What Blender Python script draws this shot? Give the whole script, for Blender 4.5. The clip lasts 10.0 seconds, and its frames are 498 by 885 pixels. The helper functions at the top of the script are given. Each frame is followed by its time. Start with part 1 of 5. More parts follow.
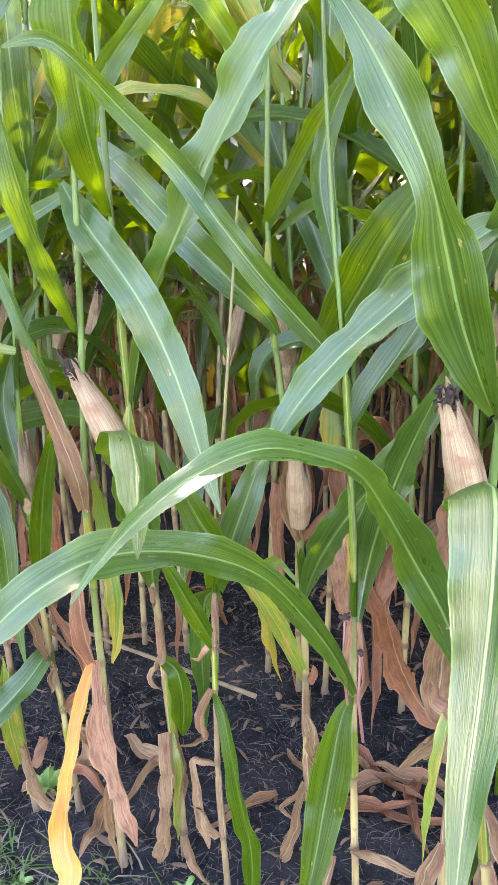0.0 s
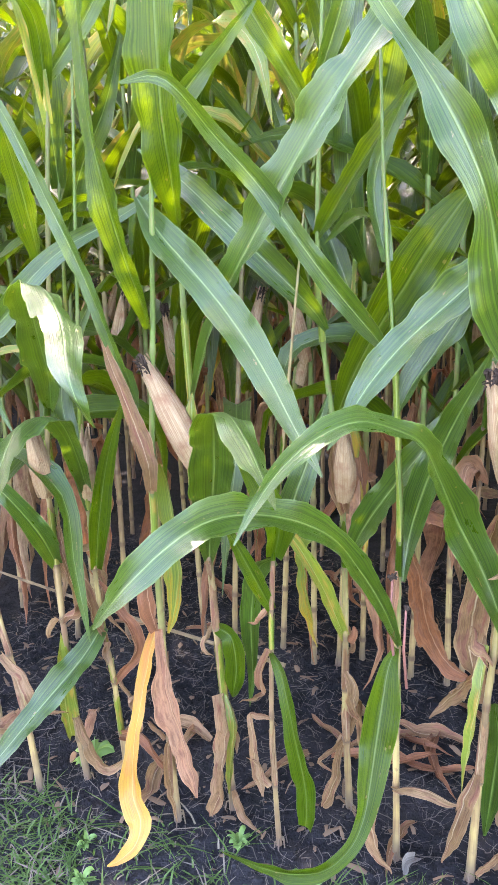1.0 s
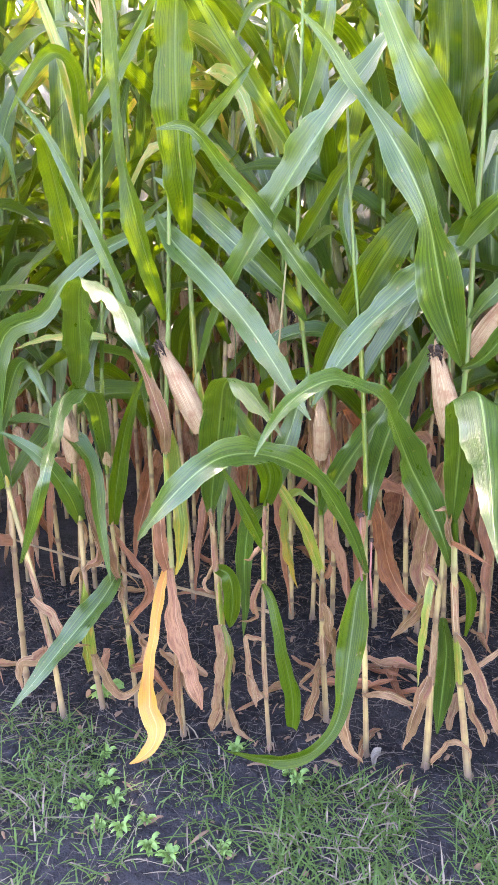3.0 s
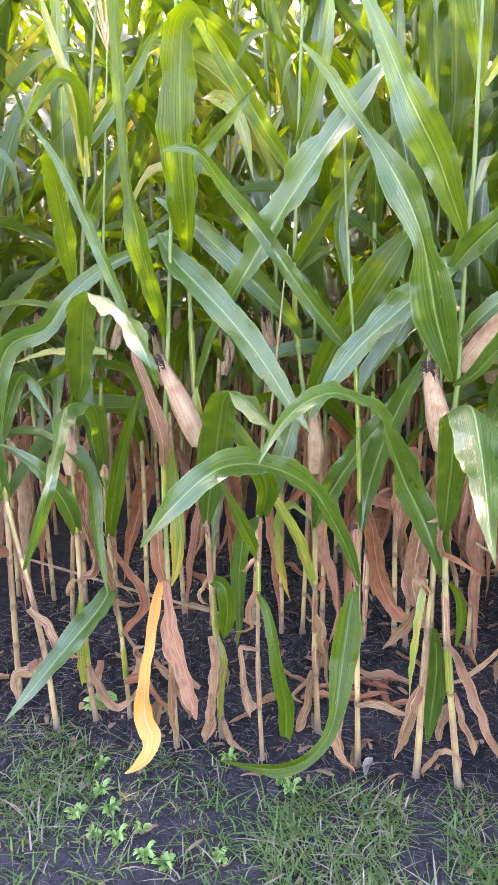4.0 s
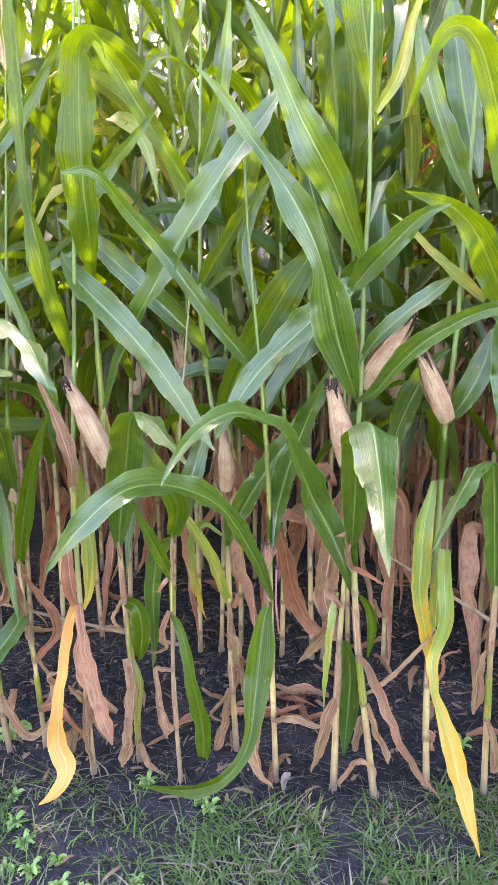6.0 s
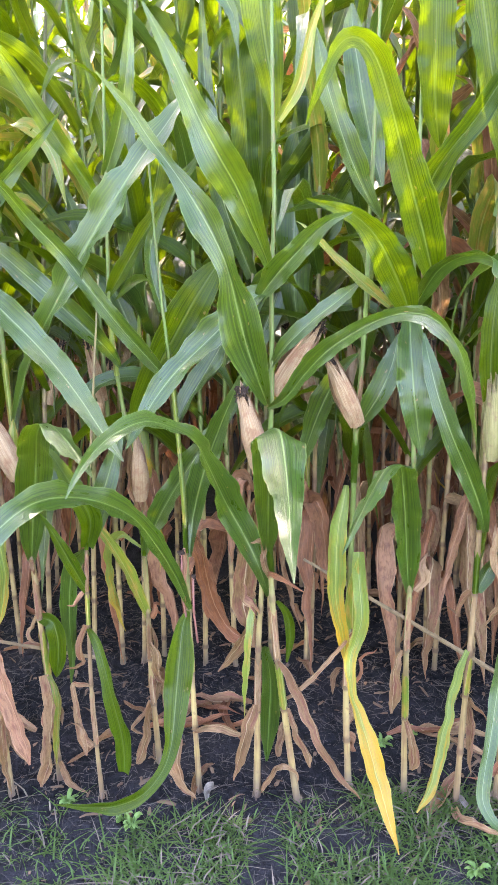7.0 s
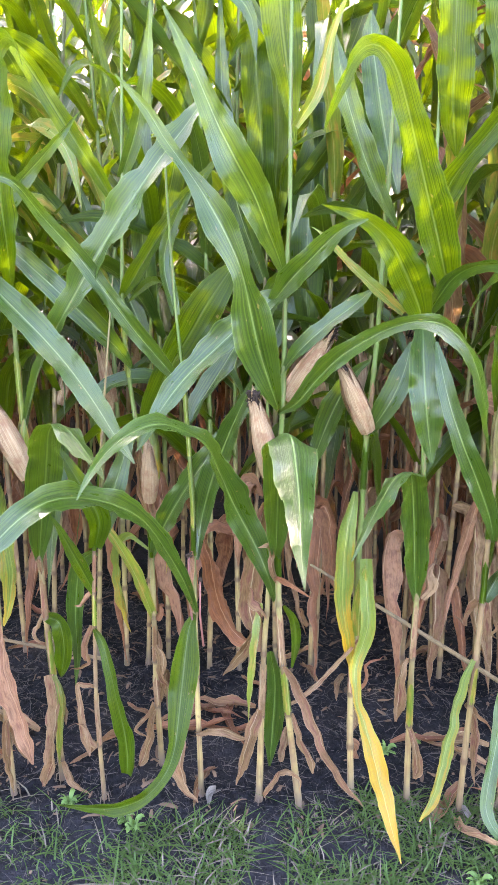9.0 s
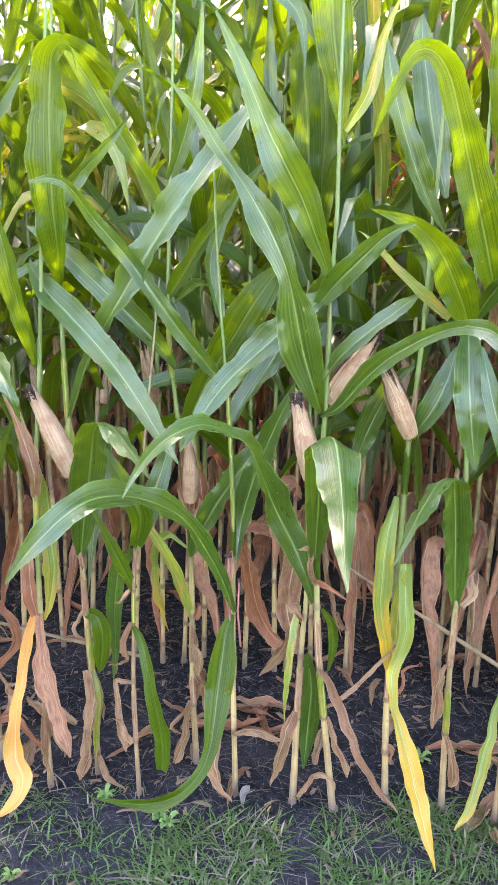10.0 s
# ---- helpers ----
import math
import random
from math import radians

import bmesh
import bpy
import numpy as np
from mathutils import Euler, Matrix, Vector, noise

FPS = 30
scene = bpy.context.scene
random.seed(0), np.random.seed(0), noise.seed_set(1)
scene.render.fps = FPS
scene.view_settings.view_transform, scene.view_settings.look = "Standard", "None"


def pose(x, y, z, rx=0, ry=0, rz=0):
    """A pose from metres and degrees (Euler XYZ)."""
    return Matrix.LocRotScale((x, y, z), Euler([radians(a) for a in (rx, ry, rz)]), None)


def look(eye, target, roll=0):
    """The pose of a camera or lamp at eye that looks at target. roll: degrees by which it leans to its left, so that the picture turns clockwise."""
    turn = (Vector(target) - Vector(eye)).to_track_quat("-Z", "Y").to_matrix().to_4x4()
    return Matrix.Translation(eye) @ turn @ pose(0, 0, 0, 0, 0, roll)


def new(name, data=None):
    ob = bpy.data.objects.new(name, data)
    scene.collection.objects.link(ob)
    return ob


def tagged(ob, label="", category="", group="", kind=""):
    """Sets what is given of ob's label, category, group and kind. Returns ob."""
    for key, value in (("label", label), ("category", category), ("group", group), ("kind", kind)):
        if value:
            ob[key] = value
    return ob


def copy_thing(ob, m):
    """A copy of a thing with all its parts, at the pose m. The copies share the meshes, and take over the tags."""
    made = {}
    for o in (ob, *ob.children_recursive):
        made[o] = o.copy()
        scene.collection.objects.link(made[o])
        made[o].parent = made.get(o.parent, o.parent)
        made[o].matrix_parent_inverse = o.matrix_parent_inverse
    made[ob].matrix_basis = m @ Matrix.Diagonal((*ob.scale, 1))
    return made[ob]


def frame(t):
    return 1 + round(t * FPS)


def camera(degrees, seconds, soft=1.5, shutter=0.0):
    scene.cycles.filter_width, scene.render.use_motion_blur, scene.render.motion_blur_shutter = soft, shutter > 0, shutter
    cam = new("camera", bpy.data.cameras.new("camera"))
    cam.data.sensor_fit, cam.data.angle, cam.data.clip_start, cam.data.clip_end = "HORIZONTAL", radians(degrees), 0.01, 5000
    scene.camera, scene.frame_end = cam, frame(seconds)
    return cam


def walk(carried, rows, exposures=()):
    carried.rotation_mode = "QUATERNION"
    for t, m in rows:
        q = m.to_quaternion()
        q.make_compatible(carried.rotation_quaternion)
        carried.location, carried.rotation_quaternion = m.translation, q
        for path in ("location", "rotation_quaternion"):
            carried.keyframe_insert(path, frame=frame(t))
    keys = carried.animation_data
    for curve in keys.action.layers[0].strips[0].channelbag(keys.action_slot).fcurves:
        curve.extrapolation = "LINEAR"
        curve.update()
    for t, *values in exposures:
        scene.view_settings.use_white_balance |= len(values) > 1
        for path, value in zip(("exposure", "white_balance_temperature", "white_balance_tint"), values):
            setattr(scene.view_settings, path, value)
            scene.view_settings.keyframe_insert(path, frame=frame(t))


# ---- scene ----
cam = camera(34.9, 10.0, 1.4)
PATH = [
    (0.0, -0.008, -1.3105, 1.5125, 72.122, 1.522, 22.593),
    (0.5, -0.1301, -1.4319, 1.5104, 72.281, 1.591, 20.969),
    (1.0, -0.1456, -1.5713, 1.5318, 72.485, 1.533, 18.582),
    (1.5, -0.0403, -1.6789, 1.538, 72.424, 1.644, 17.13),
    (2.0, 0.0443, -1.8478, 1.5243, 72.691, 1.709, 16.565),
    (2.5, -0.0424, -1.9534, 1.5299, 73.162, 1.554, 16.047),
    (4.0, -0.1302, -2.0866, 1.5161, 75.526, 0.459, 14.274),
    (4.5, -0.1257, -2.0895, 1.5246, 75.983, 0.307, 13.594),
    (5.0, -0.1237, -2.0956, 1.5244, 76.288, 0.331, 12.516),
    (5.5, -0.108, -2.0944, 1.528, 76.476, 0.369, 10.938),
    (6.0, -0.0849, -2.0873, 1.5263, 76.643, 0.491, 8.731),
    (7.5, -0.0354, -2.0726, 1.5332, 77.175, 0.449, 2.114),
    (8.0, -0.0397, -2.0701, 1.5366, 77.271, 0.229, 1.949),
    (8.5, -0.0452, -2.0661, 1.5367, 77.208, -0.052, 2.746),
    (9.0, -0.0555, -2.0761, 1.5325, 77.242, -0.39, 4.092),
    (9.5, -0.0626, -2.0782, 1.5332, 77.205, -0.687, 5.518),
    (10.0, -0.0721, -2.0857, 1.5362, 77.292, -1.032, 6.851),
]
walk(cam, [(t, pose(*place)) for t, *place in PATH], [(0.0, 4.84, 6950, 26), (2.0, 4.84, 6950, 30), (3.8, 4.8, 7000, 35), (6.0, 4.71, 7000, 33), (8.0, 4.7, 7000, 29), (10.0, 4.71, 7000, 29)])

# ---- world, sun ----
SUN_EL, SUN_AZ = radians(38), radians(-34)      # azimuth from +y towards +x
world = bpy.data.worlds.new("sky")
scene.world = world
world.use_nodes = True
wn = world.node_tree
sky = wn.nodes.new("ShaderNodeTexSky")
sky.sky_type = "NISHITA"
sky.sun_disc = False
sky.sun_elevation, sky.sun_rotation = SUN_EL, SUN_AZ
sky.dust_density, sky.ozone_density = 3.0, 1.0
wn.links.new(sky.outputs[0], wn.nodes["Background"].inputs[0])
wn.nodes["Background"].inputs[1].default_value = 0.15
lamp = bpy.data.lights.new("sun", "SUN")
lamp.energy, lamp.angle, lamp.color = 0.72, radians(0.8), (1.0, 0.93, 0.82)
sun = new("sun", lamp)
to_sun = Vector((math.sin(SUN_AZ) * math.cos(SUN_EL), math.cos(SUN_AZ) * math.cos(SUN_EL), math.sin(SUN_EL)))
sun.matrix_world = look(to_sun * 30, (0, 0, 0))


# ---- materials ----
class Nodes:
    """A short way to write node trees."""

    def __init__(self, name):
        self.mat = bpy.data.materials.new(name)
        self.mat.use_nodes = True
        self.t = self.mat.node_tree
        self.t.nodes.clear()
        self.out = self.t.nodes.new("ShaderNodeOutputMaterial")

    def put(self, socket, value):
        if isinstance(value, bpy.types.NodeSocket):
            self.t.links.new(value, socket)
        elif value is not None:
            if isinstance(value, (tuple, list)) and len(value) == 3 and len(socket.default_value) == 4:
                value = (*value, 1)
            socket.default_value = value

    def math(self, op, a, b=None, c=None, clamp=False):
        n = self.t.nodes.new("ShaderNodeMath")
        n.operation, n.use_clamp = op, clamp
        for s, v in zip(n.inputs, (a, b, c)):
            self.put(s, v)
        return n.outputs[0]

    def mix(self, f, a, b, blend="MIX"):
        n = self.t.nodes.new("ShaderNodeMix")
        n.data_type, n.blend_type = "RGBA", blend
        self.put(n.inputs[0], f), self.put(n.inputs[6], a), self.put(n.inputs[7], b)
        return n.outputs[2]

    def noise(self, vec, scale, detail=3.0, rough=0.55):
        n = self.t.nodes.new("ShaderNodeTexNoise")
        self.put(n.inputs["Vector"], vec)
        n.inputs["Scale"].default_value, n.inputs["Detail"].default_value, n.inputs["Roughness"].default_value = scale, detail, rough
        return n.outputs["Fac"]

    def ramp(self, f, lo, hi, a=0.0, b=1.0):
        n = self.t.nodes.new("ShaderNodeMapRange")
        n.interpolation_type = "SMOOTHSTEP"
        for s, v in zip(n.inputs, (f, lo, hi, a, b)):
            self.put(s, v)
        return n.outputs[0]

    def coord(self, kind="Object"):
        return self.t.nodes.new("ShaderNodeTexCoord").outputs[kind]

    def stretch(self, vec, s):
        n = self.t.nodes.new("ShaderNodeMapping")
        self.put(n.inputs["Vector"], vec)
        n.inputs["Scale"].default_value = s
        return n.outputs[0]

    def xyz(self, vec):
        n = self.t.nodes.new("ShaderNodeSeparateXYZ")
        self.put(n.inputs[0], vec)
        return n.outputs

    def rnd(self, island=False):
        if island:
            return self.t.nodes.new("ShaderNodeNewGeometry").outputs["Random Per Island"]
        return self.t.nodes.new("ShaderNodeObjectInfo").outputs["Random"]

    def bump(self, h, strength, dist):
        n = self.t.nodes.new("ShaderNodeBump")
        n.inputs["Strength"].default_value, n.inputs["Distance"].default_value = strength, dist
        self.put(n.inputs["Height"], h)
        return n.outputs[0]

    def surface(self, color, rough=0.6, normal=None, spec=0.5, glow=None, thin=0.0):
        p = self.t.nodes.new("ShaderNodeBsdfPrincipled")
        self.put(p.inputs["Base Color"], color), self.put(p.inputs["Roughness"], rough), self.put(p.inputs["Normal"], normal)
        p.inputs["Specular IOR Level"].default_value = spec
        res = p.outputs[0]
        if glow is not None:                    # light let through a thin leaf
            tr = self.t.nodes.new("ShaderNodeBsdfTranslucent")
            self.put(tr.inputs[0], glow), self.put(tr.inputs[1], normal)
            mx = self.t.nodes.new("ShaderNodeMixShader")
            self.put(mx.inputs[0], thin)
            self.t.links.new(res, mx.inputs[1]), self.t.links.new(tr.outputs[0], mx.inputs[2])
            res = mx.outputs[0]
        self.t.links.new(res, self.out.inputs[0])
        return self.mat


def leaf_material(name, dark, light, rib, glow, thin, dryness, blotch=None, rough=0.33, island=False, turning=False):
    """A grass-like blade: pale midrib at u = 0.5, fine veins along it, blotches, light shining through."""
    n = Nodes(name)
    uv = n.coord("UV")
    u, v, _ = n.xyz(uv)
    across = n.math("ABSOLUTE", n.math("SUBTRACT", u, 0.5))
    r = n.rnd(island)
    off = n.t.nodes.new("ShaderNodeCombineXYZ")
    n.put(off.inputs[0], u), n.put(off.inputs[1], v), n.put(off.inputs[2], n.math("MULTIPLY", r, 37.0))
    here = off.outputs[0]
    veins = n.noise(n.stretch(here, (46.0, 0.5, 1.0)), 1.0, 3.0, 0.65)
    bands = n.noise(n.stretch(here, (15.0, 0.45, 1.0)), 1.0, 2.0)
    broad = n.noise(n.stretch(here, (4.0, 3.0, 1.0)), 1.0, 5.0, 0.6)
    fleck = n.noise(n.stretch(here, (60.0, 22.0, 1.0)), 1.0, 2.0)
    col = n.mix(n.ramp(veins, 0.36, 0.64), dark, light)
    col = n.mix(n.math("MULTIPLY", n.ramp(bands, 0.48, 0.66), 0.1), col, n.mix(0.25, light, rib))
    col = n.mix(n.math("MULTIPLY", n.ramp(broad, 0.35, 0.75), 0.5), col, dark)
    col = n.mix(n.math("MULTIPLY", r, 0.5), col, light)
    if dryness >= 0.9:                          # each withered leaf has aged in its own way
        col = n.mix(0.3, n.mix(n.ramp(broad, 0.32, 0.68), dark, light), col)
        col = n.mix(n.math("MULTIPLY", n.ramp(r, 0.6, 0.9), 0.4), col, n.mix(broad, (0.30, 0.17, 0.10), (0.50, 0.33, 0.20)))
        col = n.mix(n.math("MULTIPLY", n.ramp(r, 0.4, 0.1), 0.55), col, n.mix(broad, (0.07, 0.03, 0.018), (0.22, 0.09, 0.04)))
    spread = n.ramp(broad, 0.46, 0.66)
    if turning:                                 # yellow creeps in from the tip and the edges
        spread = n.ramp(n.math("ADD", n.math("ADD", n.math("MULTIPLY", v, 0.3), n.math("MULTIPLY", across, 0.45)), n.math("MULTIPLY", n.math("ADD", broad, bands), 1.0)), 1.36, 1.76)
    if blotch:
        deep = tuple(c * k for c, k in zip(blotch, (0.8, 0.62, 0.6)))
        col = n.mix(spread, col, n.mix(n.ramp(veins, 0.36, 0.64), deep, blotch))
    if dryness >= 0.9:                          # brown decay in patches
        rot = n.noise(n.stretch(here, (9.0, 7.0, 1.0)), 1.0, 6.0, 0.72)
        col = n.mix(n.math("MULTIPLY", n.ramp(rot, 0.45, 0.64), 0.7), col, (0.085, 0.044, 0.024))
    col = n.mix(n.math("MULTIPLY", n.ramp(fleck, *((0.6, 0.66) if turning or name.startswith("yellowed") else (0.66, 0.72))), 0.6), col, (0.15, 0.085, 0.04))
    col = n.mix(n.math("MULTIPLY", n.ramp(across, 0.47, 0.5), 0.6), col, rib)
    mid = n.ramp(across, 0.012, 0.03, 1.0, 0.0)
    col = n.mix(n.math("MULTIPLY", mid, 0.8), col, rib)
    if turning or name.startswith("yellowed"):
        rust = n.noise(n.stretch(here, (22.0, 2.2, 1.0)), 1.0, 5.0, 0.7)
        col = n.mix(n.math("MULTIPLY", n.math("MULTIPLY", n.ramp(rust, 0.52, 0.66), spread if turning else 0.9), 0.6), col, (0.34, 0.16, 0.035))
    spots = n.noise(n.stretch(here, (9.0, 9.0, 1.0)), 1.0, 3.0)
    col = n.mix(n.math("MULTIPLY", n.ramp(spots, 0.69, 0.73), 0.7), col, (0.30, 0.17, 0.07))
    shine = n.mix(n.ramp(veins, 0.35, 0.65), n.mix(0.62, glow, dark), glow)
    shine = n.mix(mid, shine, n.mix(0.6, glow, dark))
    if blotch:
        shine = n.mix(spread, shine, blotch)
    h = n.math("ADD", n.math("ADD", n.math("ADD", n.math("MULTIPLY", veins, 0.7 - 0.5 * min(dryness, 1.0)), n.math("MULTIPLY", bands, 0.45)), n.math("MULTIPLY", mid, 0.5)), n.math("MULTIPLY", n.noise(n.stretch(here, (14.0, 16.0, 1.0)), 1.0, 4.0), dryness))
    nm = n.bump(h, 0.35 + 0.4 * dryness, 0.004)
    return n.surface(col, n.ramp(broad, 0.2, 0.8, rough - 0.08, rough + 0.1), nm, (0.25 if name.startswith("light") else 0.6) - 0.25 * min(dryness, 1.0), glow=shine, thin=thin * (0.8 if island else 1.0))


def leaf_set(island):
    s = " joined" if island else ""
    return {
        "green": leaf_material("green leaf" + s, (0.013, 0.036, 0.003), (0.034, 0.076, 0.008), (0.17, 0.24, 0.065), (0.185, 0.30, 0.003), 0.24, 0.1, island=island),
        "fresh": leaf_material("light green leaf" + s, (0.017, 0.044, 0.0015), (0.038, 0.076, 0.003), (0.15, 0.21, 0.045), (0.20, 0.305, 0.0006), 0.40, 0.1, island=island),
        "pale": leaf_material("yellow-green leaf" + s, (0.08, 0.13, 0.014), (0.15, 0.20, 0.024), (0.38, 0.38, 0.15), (0.36, 0.39, 0.016), 0.25, 0.15, (0.36, 0.26, 0.05), island=island),
        "turning": leaf_material("leaf turning yellow" + s, (0.075, 0.13, 0.018), (0.14, 0.2, 0.03), (0.34, 0.33, 0.08), (0.36, 0.38, 0.008), 0.25, 0.2, (0.37, 0.245, 0.008), 0.5, island=island, turning=True),
        "yellow": leaf_material("yellowed leaf" + s, (0.25, 0.125, 0.010), (0.37, 0.20, 0.022), (0.43, 0.29, 0.08), (0.5, 0.28, 0.025), 0.18, 0.3, (0.48, 0.19, 0.04), 0.55, island=island),
        "red": leaf_material("red-brown dry leaf" + s, (0.10, 0.036, 0.015), (0.44, 0.18, 0.075), (0.52, 0.29, 0.16), (0.42, 0.15, 0.05), 0.28, 0.9, (0.27, 0.125, 0.07), 0.65, island=island),
        "tan": leaf_material("tan dry leaf" + s, (0.12, 0.065, 0.03), (0.45, 0.295, 0.14), (0.55, 0.40, 0.23), (0.46, 0.25, 0.09), 0.28, 1.0, (0.25, 0.115, 0.07), 0.7, island=island),
    }


LEAF, FAR_LEAF = leaf_set(False), leaf_set(True)


def stalk_material():
    n = Nodes("corn stalk")
    p = n.coord()
    z = n.xyz(p)[2]
    r = n.rnd()
    fib = n.noise(n.stretch(p, (160.0, 160.0, 4.0)), 1.0, 3.0)
    big = n.noise(n.stretch(p, (9.0, 9.0, 5.0)), 1.0, 4.0)
    straw = n.mix(fib, (0.24, 0.165, 0.06), (0.48, 0.36, 0.145))
    green = n.mix(fib, (0.06, 0.11, 0.018), (0.135, 0.19, 0.04))
    low = n.mix(n.ramp(big, 0.42, 0.6), straw, n.mix(fib, (0.13, 0.07, 0.04), (0.26, 0.15, 0.085)))
    fresh = n.ramp(n.math("ADD", z, n.math("MULTIPLY", n.math("SUBTRACT", big, r), 0.8)), 0.5, 1.35)
    col = n.mix(fresh, low, green)
    col = n.mix(n.math("MULTIPLY", n.ramp(n.noise(p, 60.0, 4.0), 0.6, 0.72), 0.5), col, (0.14, 0.08, 0.04))
    col = n.mix(n.math("MULTIPLY", n.xyz(n.coord("UV"))[1], n.math("SUBTRACT", 0.85, n.math("MULTIPLY", fresh, 0.6))), col, (0.10, 0.055, 0.03))
    streak = n.noise(n.stretch(p, (220.0, 220.0, 9.0)), 1.0, 4.0)
    col = n.mix(n.math("MULTIPLY", n.ramp(streak, 0.52, 0.66), 0.55), col, (0.19, 0.105, 0.05))
    col = n.mix(n.math("MULTIPLY", n.ramp(n.math("SUBTRACT", z, n.math("MULTIPLY", big, 0.16)), 0.06, -0.06), 0.8), col, (0.075, 0.055, 0.045))
    col = n.mix(n.math("MULTIPLY", n.math("POWER", r, 2.0), 0.6), col, (0.13, 0.075, 0.04))
    return n.surface(col, 0.5, n.bump(fib, 0.4, 0.003))


def fibre_material(name, a, b, stain, rough=0.65):
    n = Nodes(name)
    p = n.coord()
    u = n.coord("UV")
    fib = n.noise(n.stretch(u, (26.0, 1.0, 1.0)), 1.0, 3.0)
    col = n.mix(n.ramp(fib, 0.3, 0.7), a, b)
    col = n.mix(n.ramp(n.noise(p, 30.0, 5.0), 0.46, 0.72), col, stain)
    col = n.mix(n.math("MULTIPLY", n.ramp(n.noise(n.stretch(u, (60.0, 1.4, 1.0)), 1.0, 3.0), 0.58, 0.68), 0.5), col, (0.13, 0.065, 0.04))
    return n.surface(col, rough, n.bump(fib, 0.8, 0.006))


def plain(name, a, b, scale=30.0, rough=0.7, glow=None):
    n = Nodes(name)
    p = n.coord()
    col = n.mix(n.noise(p, scale, 4.0), a, b)
    return n.surface(n.mix(n.math("MULTIPLY", n.rnd(True), 0.5), col, b), rough, n.bump(n.noise(p, scale * 3, 3.0), 0.3, 0.003), 0.25, glow=glow, thin=0.35)


def soil_material():
    n = Nodes("dark field soil")
    p = n.coord()
    big, mid, fine = n.noise(p, 2.3, 5.0), n.noise(p, 22.0, 6.0, 0.65), n.noise(p, 120.0, 4.0, 0.6)
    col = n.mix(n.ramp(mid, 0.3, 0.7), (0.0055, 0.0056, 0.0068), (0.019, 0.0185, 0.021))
    col = n.mix(n.math("MULTIPLY", n.ramp(big, 0.45, 0.7), 0.5), col, (0.046, 0.041, 0.041))
    col = n.mix(n.math("MULTIPLY", n.ramp(fine, 0.62, 0.72), 0.6), col, (0.075, 0.067, 0.062))
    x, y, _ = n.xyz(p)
    # soil colour turns paler and greyer from the corn row forwards
    pale_front = n.math("MULTIPLY", n.ramp(n.math("ADD", y, n.math("MULTIPLY", n.math("SUBTRACT", big, 0.5), 0.5)), 0.0, -0.3), n.ramp(mid, 0.3, 0.6, 0.35, 0.8))
    col = n.mix(pale_front, col, (0.034, 0.032, 0.034))
    lane = n.math("MULTIPLY", n.ramp(n.math("ADD", y, n.math("MULTIPLY", n.math("SUBTRACT", big, 0.5), 0.8)), -0.75, -1.3), 0.85)
    col = n.mix(lane, col, n.mix(mid, (0.035, 0.06, 0.022), (0.085, 0.12, 0.045)))
    h = n.math("ADD", mid, n.math("MULTIPLY", fine, 0.4))
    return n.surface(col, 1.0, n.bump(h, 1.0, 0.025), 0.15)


STALK = stalk_material()
OLD_STALK = fibre_material("old straw-coloured stalk", (0.14, 0.09, 0.042), (0.3, 0.215, 0.105), (0.1, 0.06, 0.032))
HUSK = fibre_material("dry corn husk", (0.26, 0.145, 0.07), (0.49, 0.33, 0.19), (0.28, 0.13, 0.065))
HUSK_GREEN = fibre_material("half-green corn husk", (0.20, 0.19, 0.06), (0.38, 0.31, 0.13), (0.2, 0.115, 0.06))
PAPER = fibre_material("pale papery husk", (0.13, 0.11, 0.09), (0.24, 0.21, 0.17), (0.10, 0.08, 0.06), 0.7)
SILK = plain("dark dry silk", (0.012, 0.008, 0.007), (0.05, 0.03, 0.02), 60.0, 0.8)
SHOOT = plain("red-brown shoot", (0.10, 0.035, 0.03), (0.24, 0.10, 0.075), 40.0, 0.6)
TASSEL = plain("dry tassel", (0.30, 0.17, 0.09), (0.46, 0.31, 0.17), 40.0)
KERNEL = plain("yellow corn kernels", (0.7, 0.36, 0.03), (0.85, 0.52, 0.06), 50.0, 0.35)
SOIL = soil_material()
GRASS = plain("short lane grass", (0.011, 0.033, 0.007), (0.075, 0.135, 0.038), 16.0, 0.5, (0.14, 0.24, 0.03))
DEAD_GRASS = plain("withered grass", (0.05, 0.042, 0.032), (0.2, 0.165, 0.115), 12.0, 0.8)
STRAW = plain("old straw and roots", (0.03, 0.026, 0.023), (0.125, 0.105, 0.085), 6.0, 0.85)
LITTER = plain("brown leaf crumbs", (0.05, 0.031, 0.02), (0.19, 0.12, 0.07), 14.0, 0.8)
WEED = plain("broad-leaved weed", (0.07, 0.14, 0.04), (0.17, 0.28, 0.085), 12.0, 0.5, (0.25, 0.4, 0.06))


# ---- building helpers ----
def mesh_from(name, verts, faces, material, uvs=None, smooth=True):
    me = bpy.data.meshes.new(name)
    me.from_pydata(verts, [], faces)
    if uvs is not None:
        layer = me.uv_layers.new(name="uv")
        idx = np.empty(len(me.loops), dtype=np.int32)
        me.loops.foreach_get("vertex_index", idx)
        layer.data.foreach_set("uv", np.asarray(uvs, dtype=np.float32)[idx].ravel())
    for m in material if isinstance(material, (list, tuple)) else (material,):
        me.materials.append(m)
    if smooth:
        me.polygons.foreach_set("use_smooth", [True] * len(me.polygons))
    me.update()
    return me


def part(name, data, parent, label=""):
    ob = new(name, data)
    ob.parent = parent
    return tagged(ob, label)


